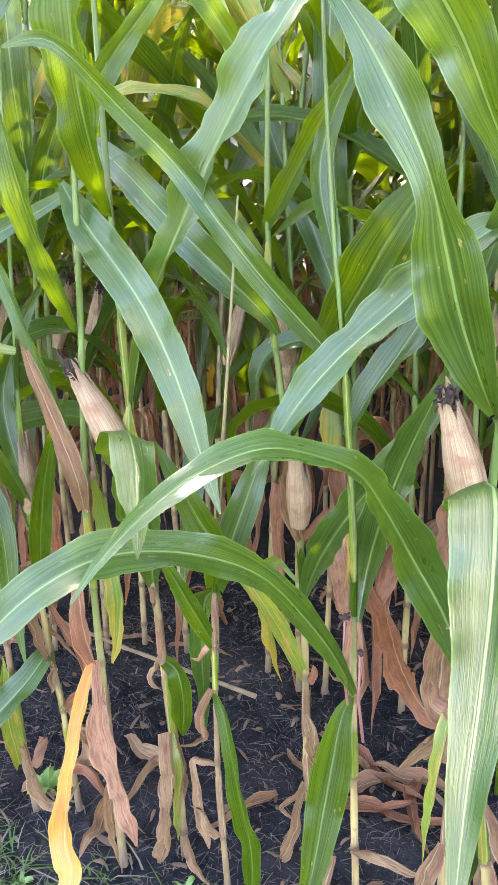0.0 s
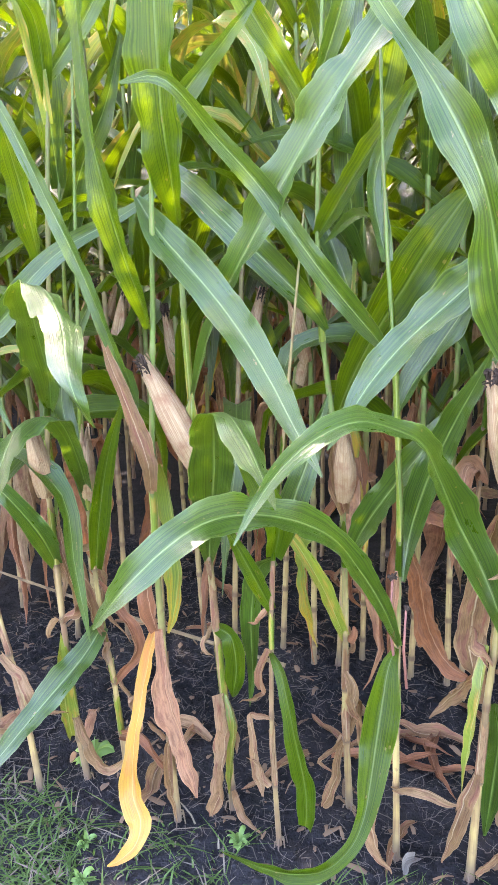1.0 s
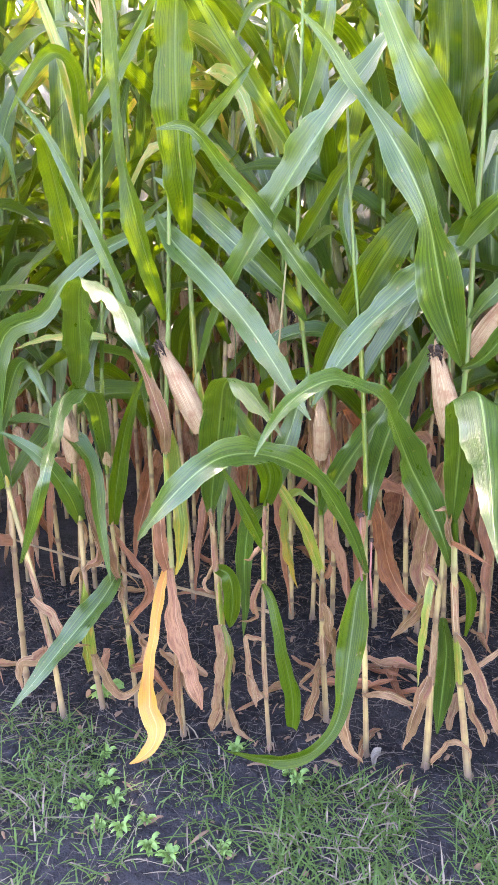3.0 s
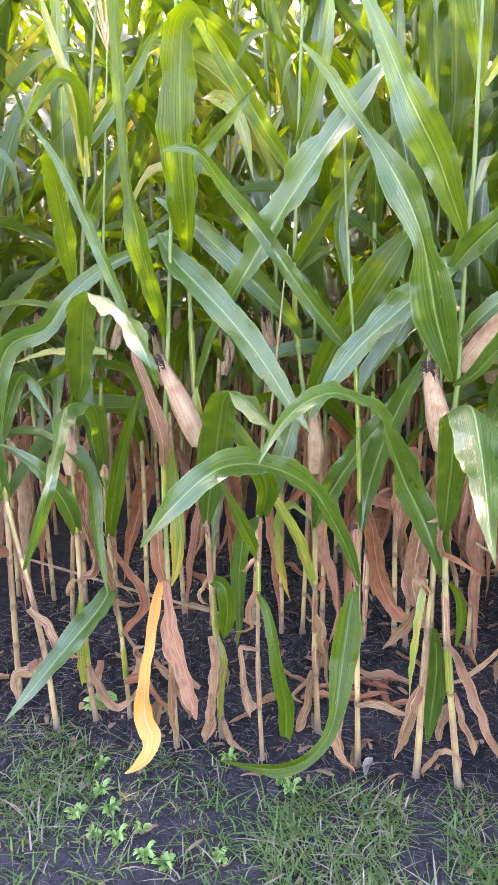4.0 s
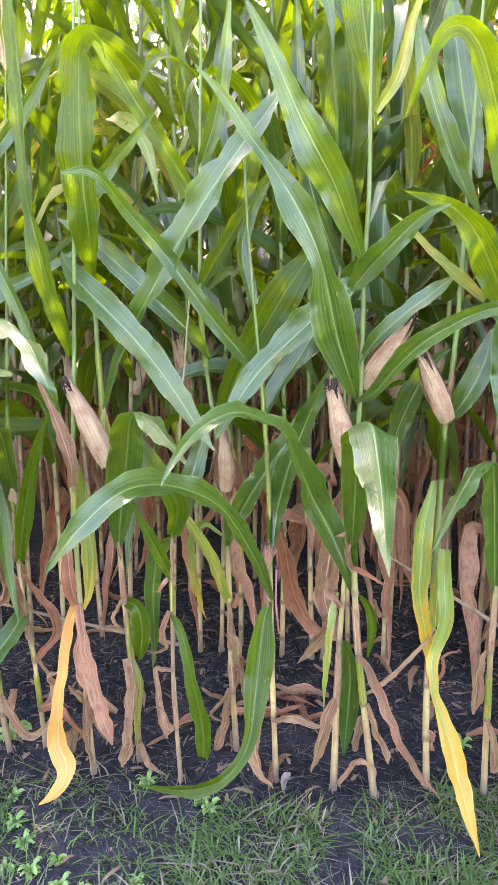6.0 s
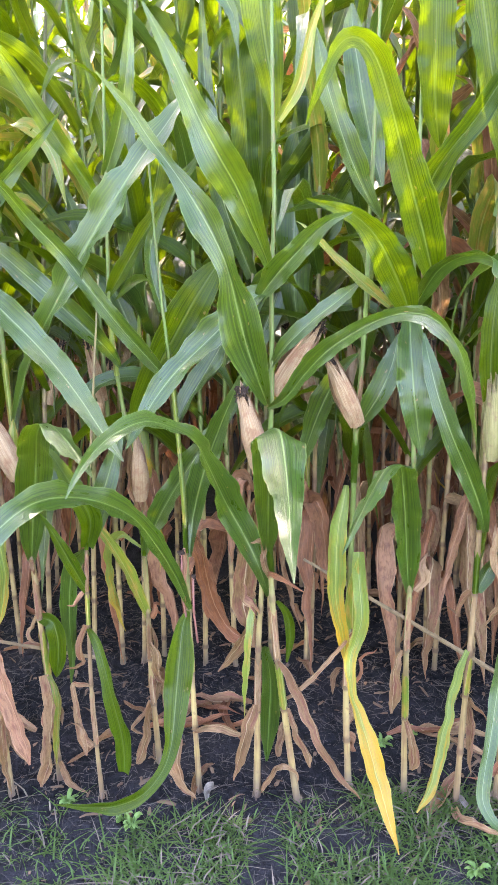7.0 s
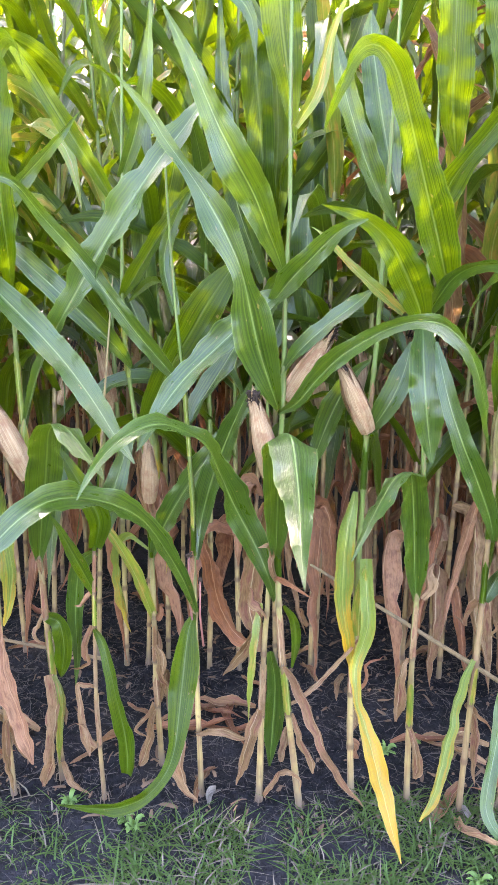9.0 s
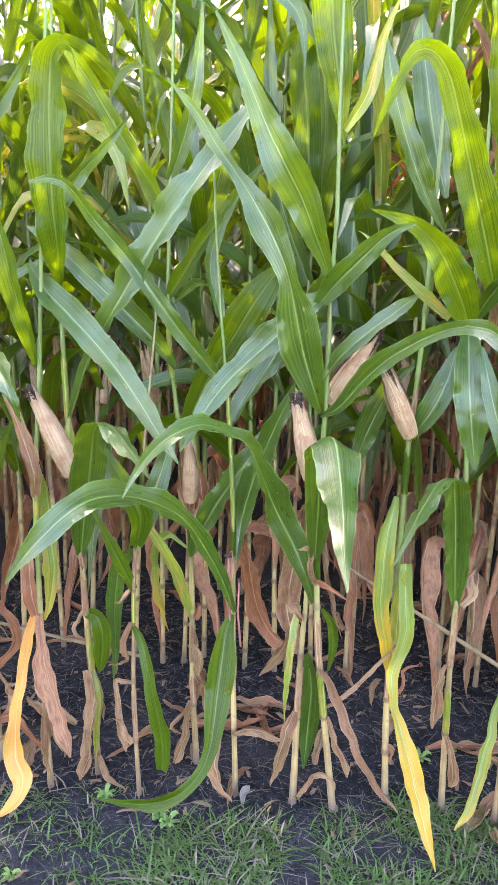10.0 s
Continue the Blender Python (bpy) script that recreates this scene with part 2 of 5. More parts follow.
def spline(points, count):
    """Even samples of a smooth line through a few points."""
    p = np.asarray(points, dtype=float)
    p = np.vstack([2 * p[0] - p[1], p, 2 * p[-1] - p[-2]])
    fine = []
    for i in range(1, len(p) - 2):
        a, b, c, d = p[i - 1:i + 3]
        for k in np.linspace(0, 1, 12, endpoint=False):
            fine.append(0.5 * (2 * b + (c - a) * k + (2 * a - 5 * b + 4 * c - d) * k * k + (3 * b - a - 3 * c + d) * k ** 3))
    fine = np.array(fine + [p[-2]])
    run = np.concatenate([[0], np.cumsum(np.linalg.norm(np.diff(fine[:, :3], axis=0), axis=1))])
    want = np.linspace(0, run[-1], count)
    return np.stack([np.interp(want, run, fine[:, k]) for k in range(p.shape[1])], 1), run[-1]


def blade(points, width, turn=(0, 0), fold=0.18, wave=0.1, curl=0.0, rows=18, cols=6, rng=random, base=0.55, widest=0.35, blunt=0.0, front=(0.0, -1.0, 0.0), widths=None, across=None):
    """Vertices, faces and uv of a leaf blade along a line. turn: degrees by which its face turns from the field's edge, along the blade.
    widths: where given, its breadth at each of the points, in place of the even taper.
    across: where given, the slope in degrees of its breadth, which a blade that is bent sharply over keeps."""
    turns = np.interp(np.linspace(0, 1, len(points)), np.linspace(0, 1, len(turn)), turn)
    line, length = spline([(*q, a, b) for q, a, b in zip(points, turns, widths or [width] * len(points))], rows + 1)
    verts, uvs, faces = [], [], []
    ph, ph2, k1 = rng.uniform(0, 6), rng.uniform(0, 6), rng.uniform(2.2, 4.0)
    pos = line[:, :3].copy()
    own, dry = rng.uniform(0, 50), min(curl, 1.0)
    for i in range(2, rows + 1):                # a withered blade wanders
        h = i / rows * length
        pos[i] += [dry * min(i / 5, 1) * (0.011 * noise.noise((own + 7 * k, h * 13, 1.5)) + 0.009 * noise.noise((own + 7 * k, h * 37, 5.5))) for k in range(3)]
        pos[i, 2] = max(pos[i, 2], 0.012)
    tan = np.gradient(pos, axis=0)
    tan /= np.linalg.norm(tan, axis=1)[:, None] + 1e-9
    nrm = np.array(front) - tan[0] * (np.array(front) @ tan[0])
    nrm /= np.linalg.norm(nrm) + 1e-6
    for i in range(rows + 1):
        s = i / rows
        nrm = nrm - tan[i] * (nrm @ tan[i])     # carried along the line without twisting
        nrm /= np.linalg.norm(nrm) + 1e-6
        a = radians(line[i, 3] + 6 * noise.noise((own, i / rows * length * 4, 8.8)) * min(s * 3, 1))
        cross = np.cross(tan[i], nrm)
        face, side = nrm * math.cos(a) + cross * math.sin(a), cross * math.cos(a) - nrm * math.sin(a)
        if across is not None:
            side = np.array((math.cos(radians(across)), 0.12, math.sin(radians(across))))
            face = np.cross(side, tan[i])
            face /= np.linalg.norm(face) + 1e-6
        grow = base + (1 - base) * math.sin(min(s / widest, 1) * math.pi / 2)
        fade = 1.0 if s < widest else max(1 - ((s - widest) / (1 - widest)) ** (1.5 + 2 * blunt), 0.0) ** 0.9
        w = max(line[i, 4], 0.0012) / 2 if widths else width * grow * max(fade, 0.015) / 2
        fade = min(2 * w / width, 1.0) if widths else fade
        h = s * length
        w *= 1 + ((0.04 if widths else 0.10) + 0.3 * dry) * noise.noise((own, h * 7, 2.2))
        for j in range(cols + 1):
            e = 2 * j / cols - 1
            q = k1 * 2 * math.pi * h / 0.6 + (ph if e > 0 else ph2)
            rip = wave * width * abs(e) ** 2 * (math.sin(q) + 0.5 * math.sin(2.7 * q + 1)) * min(s * 4, 1)
            lift = fold * (1.5 - s) * w * (abs(e) ** 1.15) + rip * fade
            we = w * (1 + (0.07 + 0.3 * dry) * noise.noise((own + (4 if e > 0 else 0), h * 21, 6.1)))
            if dry:
                lift += dry * w * (0.5 * noise.noise((own + e * 1.7, h * 11, 3.3)) + 0.2 * math.sin(4.7 * e + ph))
            roll = curl * e
            verts.append(pos[i] + side * (e * we * math.cos(roll)) + face * (lift + abs(e) * w * math.sin(abs(roll))))
            uvs.append((j / cols, s * length * 4))
    for i in range(rows):
        for j in range(cols):
            a = i * (cols + 1) + j
            faces.append((a, a + 1, a + cols + 2, a + cols + 1))
    return verts, faces, uvs


def tube(points, radii, sides=8):
    """Vertices and faces of a rod along points, closed at the end."""
    pts = np.asarray(points, dtype=float)
    tan = np.gradient(pts, axis=0)
    tan /= np.linalg.norm(tan, axis=1)[:, None] + 1e-9
    verts, faces, uvs = [], [], []
    ref = np.array([1.0, 0.03, 0.0]) if abs(tan[0][0]) < 0.9 else np.array([0.0, 1.0, 0.0])
    for i, (p, r) in enumerate(zip(pts, radii)):
        x = ref - tan[i] * (ref @ tan[i])
        x /= np.linalg.norm(x)
        y = np.cross(tan[i], x)
        for k in range(sides):
            a = 2 * math.pi * k / sides
            verts.append(p + (x * math.cos(a) + y * math.sin(a)) * r)
            uvs.append((k / sides, p[2]))
    for i in range(len(pts) - 1):
        for k in range(sides):
            a, b = i * sides + k, i * sides + (k + 1) % sides
            faces.append((a, b, b + sides, a + sides))
    faces.append(tuple(range((len(pts) - 1) * sides, len(pts) * sides)))
    return verts, faces, uvs


def merge(pieces):
    verts, faces, uvs = [], [], []
    for v, f, u in pieces:
        k = len(verts)
        verts += list(v)
        faces += [tuple(i + k for i in q) for q in f]
        uvs += list(u)
    return verts, faces, uvs


def stalk_piece(line, nodes, r0, r1, sides=9):
    """A jointed stalk: a swollen ring at every node and a leaf sheath that hugs it above."""
    zs, rs = [], []
    top = line[-1][2]
    marks = [(0.0, 1.15)]
    for z in nodes:
        marks += [(z - 0.014, 1.0), (z - 0.004, 1.28), (z + 0.006, 1.22), (z + 0.016, 1.04), (z + 0.07, 1.12)]
    marks.append((top, 0.8))
    marks = sorted(m for m in marks if 0 <= m[0] <= top)
    ln = np.asarray(line)
    for z, k in marks:
        zs.append((np.interp(z, ln[:, 2], ln[:, 0]), np.interp(z, ln[:, 2], ln[:, 1]), z))
        rs.append((r0 + (r1 - r0) * z / top) * k)
    v, f, u = tube(zs, rs, sides)
    ring = {round(z + d, 4) for z in nodes for d in (-0.004, 0.006)}
    return v, f, [(k[0], 1.0 if round(marks[i // sides][0], 4) in ring else 0.0) for i, k in enumerate(u)]


def ear_pieces(base, tip, fat, rng, layers=5, open_tip=0.25):
    """A husk of overlapping pointed leaves round an ear, and the dry silk at its tip."""
    a, b = np.asarray(base, float), np.asarray(tip, float)
    axis = b - a
    length = np.linalg.norm(axis)
    axis /= length
    ref = np.cross(axis, (0.3, 1.0, 0.1))
    ref /= np.linalg.norm(ref)
    oth = np.cross(axis, ref)
    husk = []
    for k in range(layers):
        a0 = 2 * math.pi * k / layers + rng.uniform(-0.3, 0.3)
        span = rng.uniform(1.5, 2.1)
        ln = length * rng.uniform(0.92, 1.1)
        v, f, u = [], [], []
        for i in range(11):
            s = i / 10
            prof = math.sin(math.pi * (0.2 + 0.6 * s)) ** 0.8 * (1 - 0.58 * s * s) * fat * 0.95 * (0.84 + 0.075 * k)
            flare = open_tip * fat * max(s - 0.75, 0) * 3 * rng.uniform(0.3, 1.0)
            for j in range(6):
                e = (j / 5 - 0.5) * span * (1 if s < 0.55 else max(1 - ((s - 0.55) / 0.47) ** 1.6, 0.06))
                r = prof + flare + 0.0022 * math.sin(j * 2.5 + k + 4 * s)
                v.append(a + axis * (s * ln) + (ref * math.cos(a0 + e) + oth * math.sin(a0 + e)) * r)
                u.append((j / 5 + k * 0.37, s * length * 4))
        for i in range(10):
            for j in range(5):
                q = i * 6 + j
                f.append((q, q + 1, q + 7, q + 6))
        husk.append((v, f, u))
    silk = []
    for k in range(80):
        d = axis * rng.uniform(0.004, 0.034) + ref * rng.uniform(-0.011, 0.011) + oth * rng.uniform(-0.011, 0.011)
        st = a + axis * length * rng.uniform(0.86, 0.99) + ref * rng.uniform(-0.35, 0.35) * fat + oth * rng.uniform(-0.35, 0.35) * fat
        silk.append(tube([st, st + d * 0.6, st + d + np.array((0, 0, -0.009))], [0.0024, 0.0026, 0.0014], 3))
    return merge(husk), merge(silk)


def tassel_piece(top, rng, size=0.3):
    out = []
    for k in range(11):
        a, lean = rng.uniform(0, 6.28), rng.uniform(0.1, 0.55) if k else 0.03
        ln = size * rng.uniform(0.6, 1.0)
        d = np.array((math.cos(a) * lean, math.sin(a) * lean, 1.0))
        p = np.asarray(top)
        pts = [p + d * ln * s + np.array((0, 0, -0.25 * lean * ln * s * s)) for s in (0, 0.3, 0.6, 0.85, 1)]
        out.append(tube(pts, [0.0022, 0.0028, 0.003, 0.0024, 0.0008], 4))
    return merge(out)


# ---- a corn plant that grew freely ----
def grown_plan(seed, tall=2.6, dried=False):
    """Heights, ways and states of the leaves of one plant, as lines in its own space."""
    rng = random.Random(seed)
    tall += rng.uniform(-0.15, 0.12)
    az = rng.uniform(0, math.pi)
    lean = (rng.uniform(-0.05, 0.05), rng.uniform(-0.05, 0.05))
    line = [(lean[0] * z * z / 2, lean[1] * z * z / 2, z) for z in np.linspace(0, tall, 7)]
    nodes, z = [], 0.08
    while z < tall - 0.12:
        nodes.append(z)
        z += rng.uniform(0.11, 0.17)
    at = lambda z: np.array((lean[0] * z * z / 2, lean[1] * z * z / 2, z))
    leaves = []
    for i, z in enumerate(nodes):
        a = az + (i % 2) * math.pi + rng.uniform(-0.5, 0.5)
        d = np.array((math.cos(a), math.sin(a), 0.0))
        side = np.array((-d[1], d[0], 0.0))
        p0 = at(z + 0.05)
        if z < 0.94 and (z < 0.66 or rng.random() < 0.55):
            kind = rng.choice(("red", "red", "red", "tan", "tan")) if z < 0.85 else rng.choice(("red", "tan", "red", "turning", "green", "red"))
            if rng.random() < (0.92 if z < 0.3 else 0.48):
                continue
            ln = min(rng.uniform(0.35, 0.72), z + 0.02 + rng.uniform(0, 0.1))
            out, sway, flick = rng.uniform(0.03, 0.22), rng.uniform(-0.14, 0.14), rng.uniform(-0.04, 0.12)
            rise_up = rng.choice((0.0, 0.03, 0.09))
            pts = [p0, p0 + d * out * 0.6 + (0, 0, rise_up), p0 + d * out * 0.95 + side * sway * 0.3 + (0, 0, -ln * 0.2), p0 + d * out + side * sway * 0.7 + (0, 0, -ln * 0.5), p0 + d * (out + flick * 0.4) + side * sway + (0, 0, -ln * 0.78), p0 + d * (out + flick) + side * sway * rng.uniform(0.6, 1.3) + (0, 0, -ln)]
            pts = [(q[0], q[1], max(q[2], 0.03)) for q in pts]
            leaves.append((kind, pts, rng.uniform(0.04, 0.085), (rng.uniform(-50, 50), rng.uniform(-70, 70), rng.uniform(-100, 100)), 0.6, 0.12, rng.uniform(0.35, 0.9), d))
        else:
            up = (z - 0.95) / (tall - 0.95)
            ln = rng.uniform(0.7, 0.98) * (1 - 0.25 * up)
            steep = radians(rng.uniform(34, 64) + 16 * up)
            bend = rng.choice((0.15, 0.35, 0.6, 0.9, 1.2)) * (1 - 0.55 * up)
            pts, q, ang = [p0], p0, steep
            for k in range(5):
                q = q + (d * math.cos(ang) + side * 0.12 * rng.uniform(-1, 1) + np.array((0, 0, math.sin(ang)))) * ln / 5
                ang = max(ang - bend * (0.25 + 0.35 * k), -1.4)
                pts.append(q)
            kind = rng.choice(("green", "green", "green", "green", "fresh", "fresh", "fresh", "pale"))
            if dried and up < 0.75:
                kind = rng.choice(("yellow", "tan", "red", "red", "pale"))
            leaves.append((kind, pts, rng.uniform(0.052, 0.088), (rng.uniform(-25, 25), rng.uniform(-60, 60), rng.uniform(-80, 80)), 0.42, 0.09, 0.0, tuple(-d + np.array((0, 0, 0.3)))))
    ear = None
    if rng.random() < 0.85:
        z = nodes[min(range(len(nodes)), key=lambda i: abs(nodes[i] - 1.02))]
        a = az + rng.uniform(-0.5, 0.5) + rng.choice((0, math.pi))
        d = np.array((math.cos(a), math.sin(a), 0.0))
        ear = (at(z) + d * 0.02, at(z) + d * rng.uniform(0.06, 0.1) + (0, 0, 0.22))
    return dict(line=line, nodes=nodes, leaves=leaves, ear=ear, tall=tall, rng=rng)


def grown_plant(seed, label, dried=False):
    g = grown_plan(seed, 2.9, dried)
    plant = tagged(new("corn_plant"), label, "corn plant", "corn plants in the field")
    v, f, u = stalk_piece(g["line"], g["nodes"], 0.0095, 0.0045)
    part("stalk", mesh_from("stalk", v, f, STALK, u), plant)
    for kind, pts, w, turn, fold, wave, curl, front in g["leaves"]:
        v, f, u = blade(pts, w, turn, fold, wave, curl, 18, 6, g["rng"], front=front)
        part("leaf", mesh_from("leaf", v, f, LEAF[kind], u), plant)
    if g["ear"]:
        husk, silk = ear_pieces(*g["ear"], 0.027, g["rng"])
        ear = part("ear", mesh_from("ear", *husk[:2], HUSK, husk[2]), plant, "ear in a dry tan husk")
        part("silk", mesh_from("silk", *silk[:2], SILK), ear)
    t = tassel_piece(g["line"][-1], g["rng"])
    part("tassel", mesh_from("tassel", *t[:2], TASSEL), plant)
    return plant


def far_corn(places, seeds):
    """The rows deep in the field, joined: nobody could count them."""
    names = list(FAR_LEAF)
    mats = [FAR_LEAF[k] for k in names] + [STALK, HUSK, TASSEL]
    bank = []
    for s in seeds:
        g = grown_plan(s, 2.95)
        items = [(stalk_piece(g["line"], g["nodes"][::2], 0.0105, 0.005, 5), len(names))]
        items += [(blade(p, w, tn, fo, wa, cu, 8, 2, g["rng"], front=fr), names.index(k)) for k, p, w, tn, fo, wa, cu, fr in g["leaves"]]
        if g["ear"]:
            items.append((ear_pieces(*g["ear"], 0.027, g["rng"], 3)[0], len(names) + 1))
        items.append((tassel_piece(g["line"][-1], g["rng"]), len(names) + 2))
        v, f, u = merge([i[0] for i in items])
        mi = np.concatenate([[m] * len(p[1]) for p, m in items])
        bank.append((np.array(v), f, u, mi))
    rng = random.Random(5)
    V, F, U, M, k = [], [], [], [], 0
    for x, y in places:
        v, f, u, mi = rng.choice(bank)
        a, s = rng.uniform(0, 6.28), rng.uniform(0.92, 1.08)
        R = np.array(((math.cos(a), -math.sin(a), 0), (math.sin(a), math.cos(a), 0), (0, 0, 1))) * s
        V.append(v @ R.T + (x, y, 0))
        F += [tuple(i + k for i in q) for q in f]
        U += u
        M.append(mi)
        k += len(v)
    me = mesh_from("far_corn", np.vstack(V).tolist(), F, mats, U)
    me.polygons.foreach_set("material_index", np.concatenate(M).astype(np.int32))
    return tagged(new("corn_field", me), "dense rows of tall ripening corn deep in the field", "corn", kind="stuff")


# ---- the ground ----
def rise(x, y):
    """Small unevenness of the tilled soil near the field's edge."""
    near = max(0.0, min(1.0, 2.4 - math.hypot(x + 0.3, y - 0.3)))
    lump = noise.noise((x * 11, y * 11, 4))
    return near * (0.014 * noise.noise((x * 3, y * 3, 1)) + 0.012 * lump + 0.012 * max(0, noise.noise((x * 26, y * 26, 7))) + 0.006 * noise.noise((x * 60, y * 60, 2)) - 0.004)


def ground():
    xs = np.concatenate([[-600, -60, -12, -5, -3], np.linspace(-1.8, 1.2, 240), [2.2, 5, 12, 60, 600]])
    ys = np.concatenate([[-600, -60, -12, -4, -1.6], np.linspace(-0.75, 1.5, 180), [2.5, 4, 12, 60, 600]])
    v = [(x, y, rise(x, y)) for y in ys for x in xs]
    n = len(xs)
    f = [(j * n + i, j * n + i + 1, (j + 1) * n + i + 1, (j + 1) * n + i) for j in range(len(ys) - 1) for i in range(n - 1)]
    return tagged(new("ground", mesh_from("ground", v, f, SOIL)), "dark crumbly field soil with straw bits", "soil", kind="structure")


ground()



# ---- the plants along the field's edge ----
def corn(label, x, y, thick, line, joints):
    """A plant at the edge: an Empty at its foot and a jointed stalk; leaves and ears are added to it."""
    plant = tagged(new("corn_plant"), label, "corn plant", "corn plants along the field edge")
    plant.location = (x, y, 0)
    pts = [(dx, 0.0, z - (0.03 if z == 0 else 0)) for dx, z in line]
    smooth, _ = spline(pts, 24)
    v, f, u = stalk_piece(smooth, joints, thick * 0.7, thick * 0.2, 10)
    part("stalk", mesh_from("stalk", v, f, STALK, u), plant)
    rng = random.Random(int(x * 1000) + 7)
    for z in joints:                            # torn remains of old sheaths on the lower joints
        if z < 0.72 and rng.random() < 0.5:
            a, ln = rng.uniform(0, 6.28), rng.uniform(0.05, 0.16)
            d, up = np.array((math.cos(a), math.sin(a), 0)), rng.choice((-1, -1, 1))
            p = np.array((np.interp(z, [q[1] for q in line], [q[0] for q in line]), 0, z)) + d * thick * 0.6
            rag = [p, p + d * ln * 0.2 + (0, 0, up * ln * 0.35), p + d * ln * rng.uniform(0.1, 0.5) + (0, 0, up * ln * 0.7), p + d * ln * rng.uniform(0, 0.8) + (0, 0, up * ln * rng.uniform(0.5, 1.0))]
            rag = [(q[0], q[1], max(q[2], 0.015)) for q in rag]
            rv, rf, ru = blade(rag, rng.uniform(0.014, 0.034), (rng.uniform(-60, 60), rng.uniform(-90, 90)), 0.5, 0.2, rng.uniform(0.6, 1.4), 12, 4, rng, 0.8, 0.4, 0.3, tuple(d))
            part("sheath", mesh_from("sheath", rv, rf, LEAF[rng.choice(("tan", "tan", "red"))], ru), plant, "torn dry leaf sheath")
    for z0, z1 in zip(joints, joints[1:]):      # dry sleeves that the old leaves left round the stalk
        if z0 < 0.08 or z0 > 1.25 or rng.random() < 0.35:
            continue
        z1 = z0 + (z1 - z0) * rng.uniform(0.55, 0.98)
        a0, open_by, sv, sf, su = rng.uniform(0, 6.28), rng.uniform(0.6, 2.2), [], [], []
        for i in range(6):
            s = i / 5
            z = z0 + (z1 - z0) * s
            x = np.interp(z, [q[1] for q in line], [q[0] for q in line])
            r = thick * (0.7 - 0.43 * z / line[-1][1]) * (1.16 + 0.35 * max(s - 0.7, 0)) + 0.0006
            for j in range(10):
                a = a0 + (6.28 - open_by * (0.3 + 0.7 * s)) * (j / 9 - 0.5)
                w = r * (1 + 0.05 * math.sin(j * 2.1 + 5 * s))
                sv.append((x + w * math.cos(a), w * math.sin(a), z + (0.012 * math.sin(j * 1.9) if i == 5 else 0)))
                su.append((j / 9, z * 4))
        for i in range(5):
            for j in range(9):
                q = i * 10 + j
                sf.append((q, q + 1, q + 11, q + 10))
        kind = rng.choice(("tan", "pale", "tan")) if z0 < 0.6 else rng.choice(("pale", "tan", "fresh", "pale"))
        part("sheath", mesh_from("sheath", sv, sf, LEAF[kind], su), plant, "leaf sheath round the stalk")
    for k in range(4):                          # short brace roots at the foot
        a, r, up = 1.57 * k + rng.uniform(-0.5, 0.5), rng.uniform(0.012, 0.024), rng.uniform(0.01, 0.03)
        d = np.array((math.cos(a), math.sin(a), 0))
        rv, rf, ru = tube([d * thick * 0.5 + (0, 0, up), d * r * 0.75 + (0, 0, up * 0.7), d * r + (0, 0, -0.02)], [0.0024, 0.0022, 0.0015], 5)
        part("root", mesh_from("root", rv, rf, STALK, ru), plant, "short brown brace root")
    if line[-1][1] > 1.9:
        t = tassel_piece(pts[-1], random.Random(int(x * 100)), 0.28)
        part("tassel", mesh_from("tassel", *t[:2], TASSEL), plant)
    return plant


KIND_LABEL = {"yellow": "yellowed drying leaf", "red": "dry red-brown leaf", "tan": "dry tan curled leaf", "pale": "yellow-green leaf", "turning": "green leaf turning yellow"}


def leaf(plant, kind, width, turn, points, dry=0.0, blunt=0.0, base=0.55, widest=0.35, across=None):
    rng = random.Random(int(abs(points[-1][0] * 7919 + points[-1][2] * 104729)))
    if isinstance(width, tuple):                # a blade whose outline is known point by point
        v, f, u = blade(points, max(width), turn, 0.46 + 0.15 * dry, 0.14 + 0.1 * dry, 0.85 * dry, 48, 8, rng, widths=width, across=across)
        part("leaf", mesh_from("leaf", v, f, LEAF[kind], u), plant, KIND_LABEL.get(kind, ""))
        return
    wave = 0.13 + 0.02 * dry
    v, f, u = blade(points, width * (1.03 if blunt < 0 else 0.93), turn, (0.24 if blunt < 0 else 0.42) + 0.1 * dry, wave, 0.75 * dry, 36, 8, rng, base, widest, blunt)
    part("leaf", mesh_from("leaf", v, f, LEAF[kind], u), plant, KIND_LABEL.get(kind, ""))


def ear(plant, foot, tip, fat, material, label, tuft=True):
    rng = random.Random(int(abs(tip[0] * 9973 + foot[2] * 7919)))
    husk, silk = ear_pieces(foot, tip, fat, rng, 6)
    e = part("ear", mesh_from("ear", *husk[:2], material, husk[2]), plant, label)
    if tuft:
        part("silk", mesh_from("silk", *silk[:2], SILK), e, "dark dried silk")



def bud(plant, spot, size):
    """A withered side shoot: a thin red-brown stem under a dark ragged knob."""
    rng = random.Random(int(spot[2] * 1000))
    p = np.array(spot)
    stem = tube([p + (0.006, 0.01, -0.2), p + (-0.002, 0.0, -0.1), p], [0.0032, 0.003, 0.0024], 6)
    part("shoot", mesh_from("shoot", *stem[:2], SHOOT), plant, "thin red-brown withered shoot")
    rags = []
    for k in range(26):
        d = np.array((rng.uniform(-1, 1), rng.uniform(-1, 1), rng.uniform(-0.6, 1.1))) * size
        rags.append(tube([p, p + d * 0.6 + (0, 0, 0.002), p + d], [0.0032, 0.0030, 0.0012], 4))
    v, f, u = merge(rags)
    part("bud", mesh_from("bud", v, f, SILK), plant, "withered dark bud")


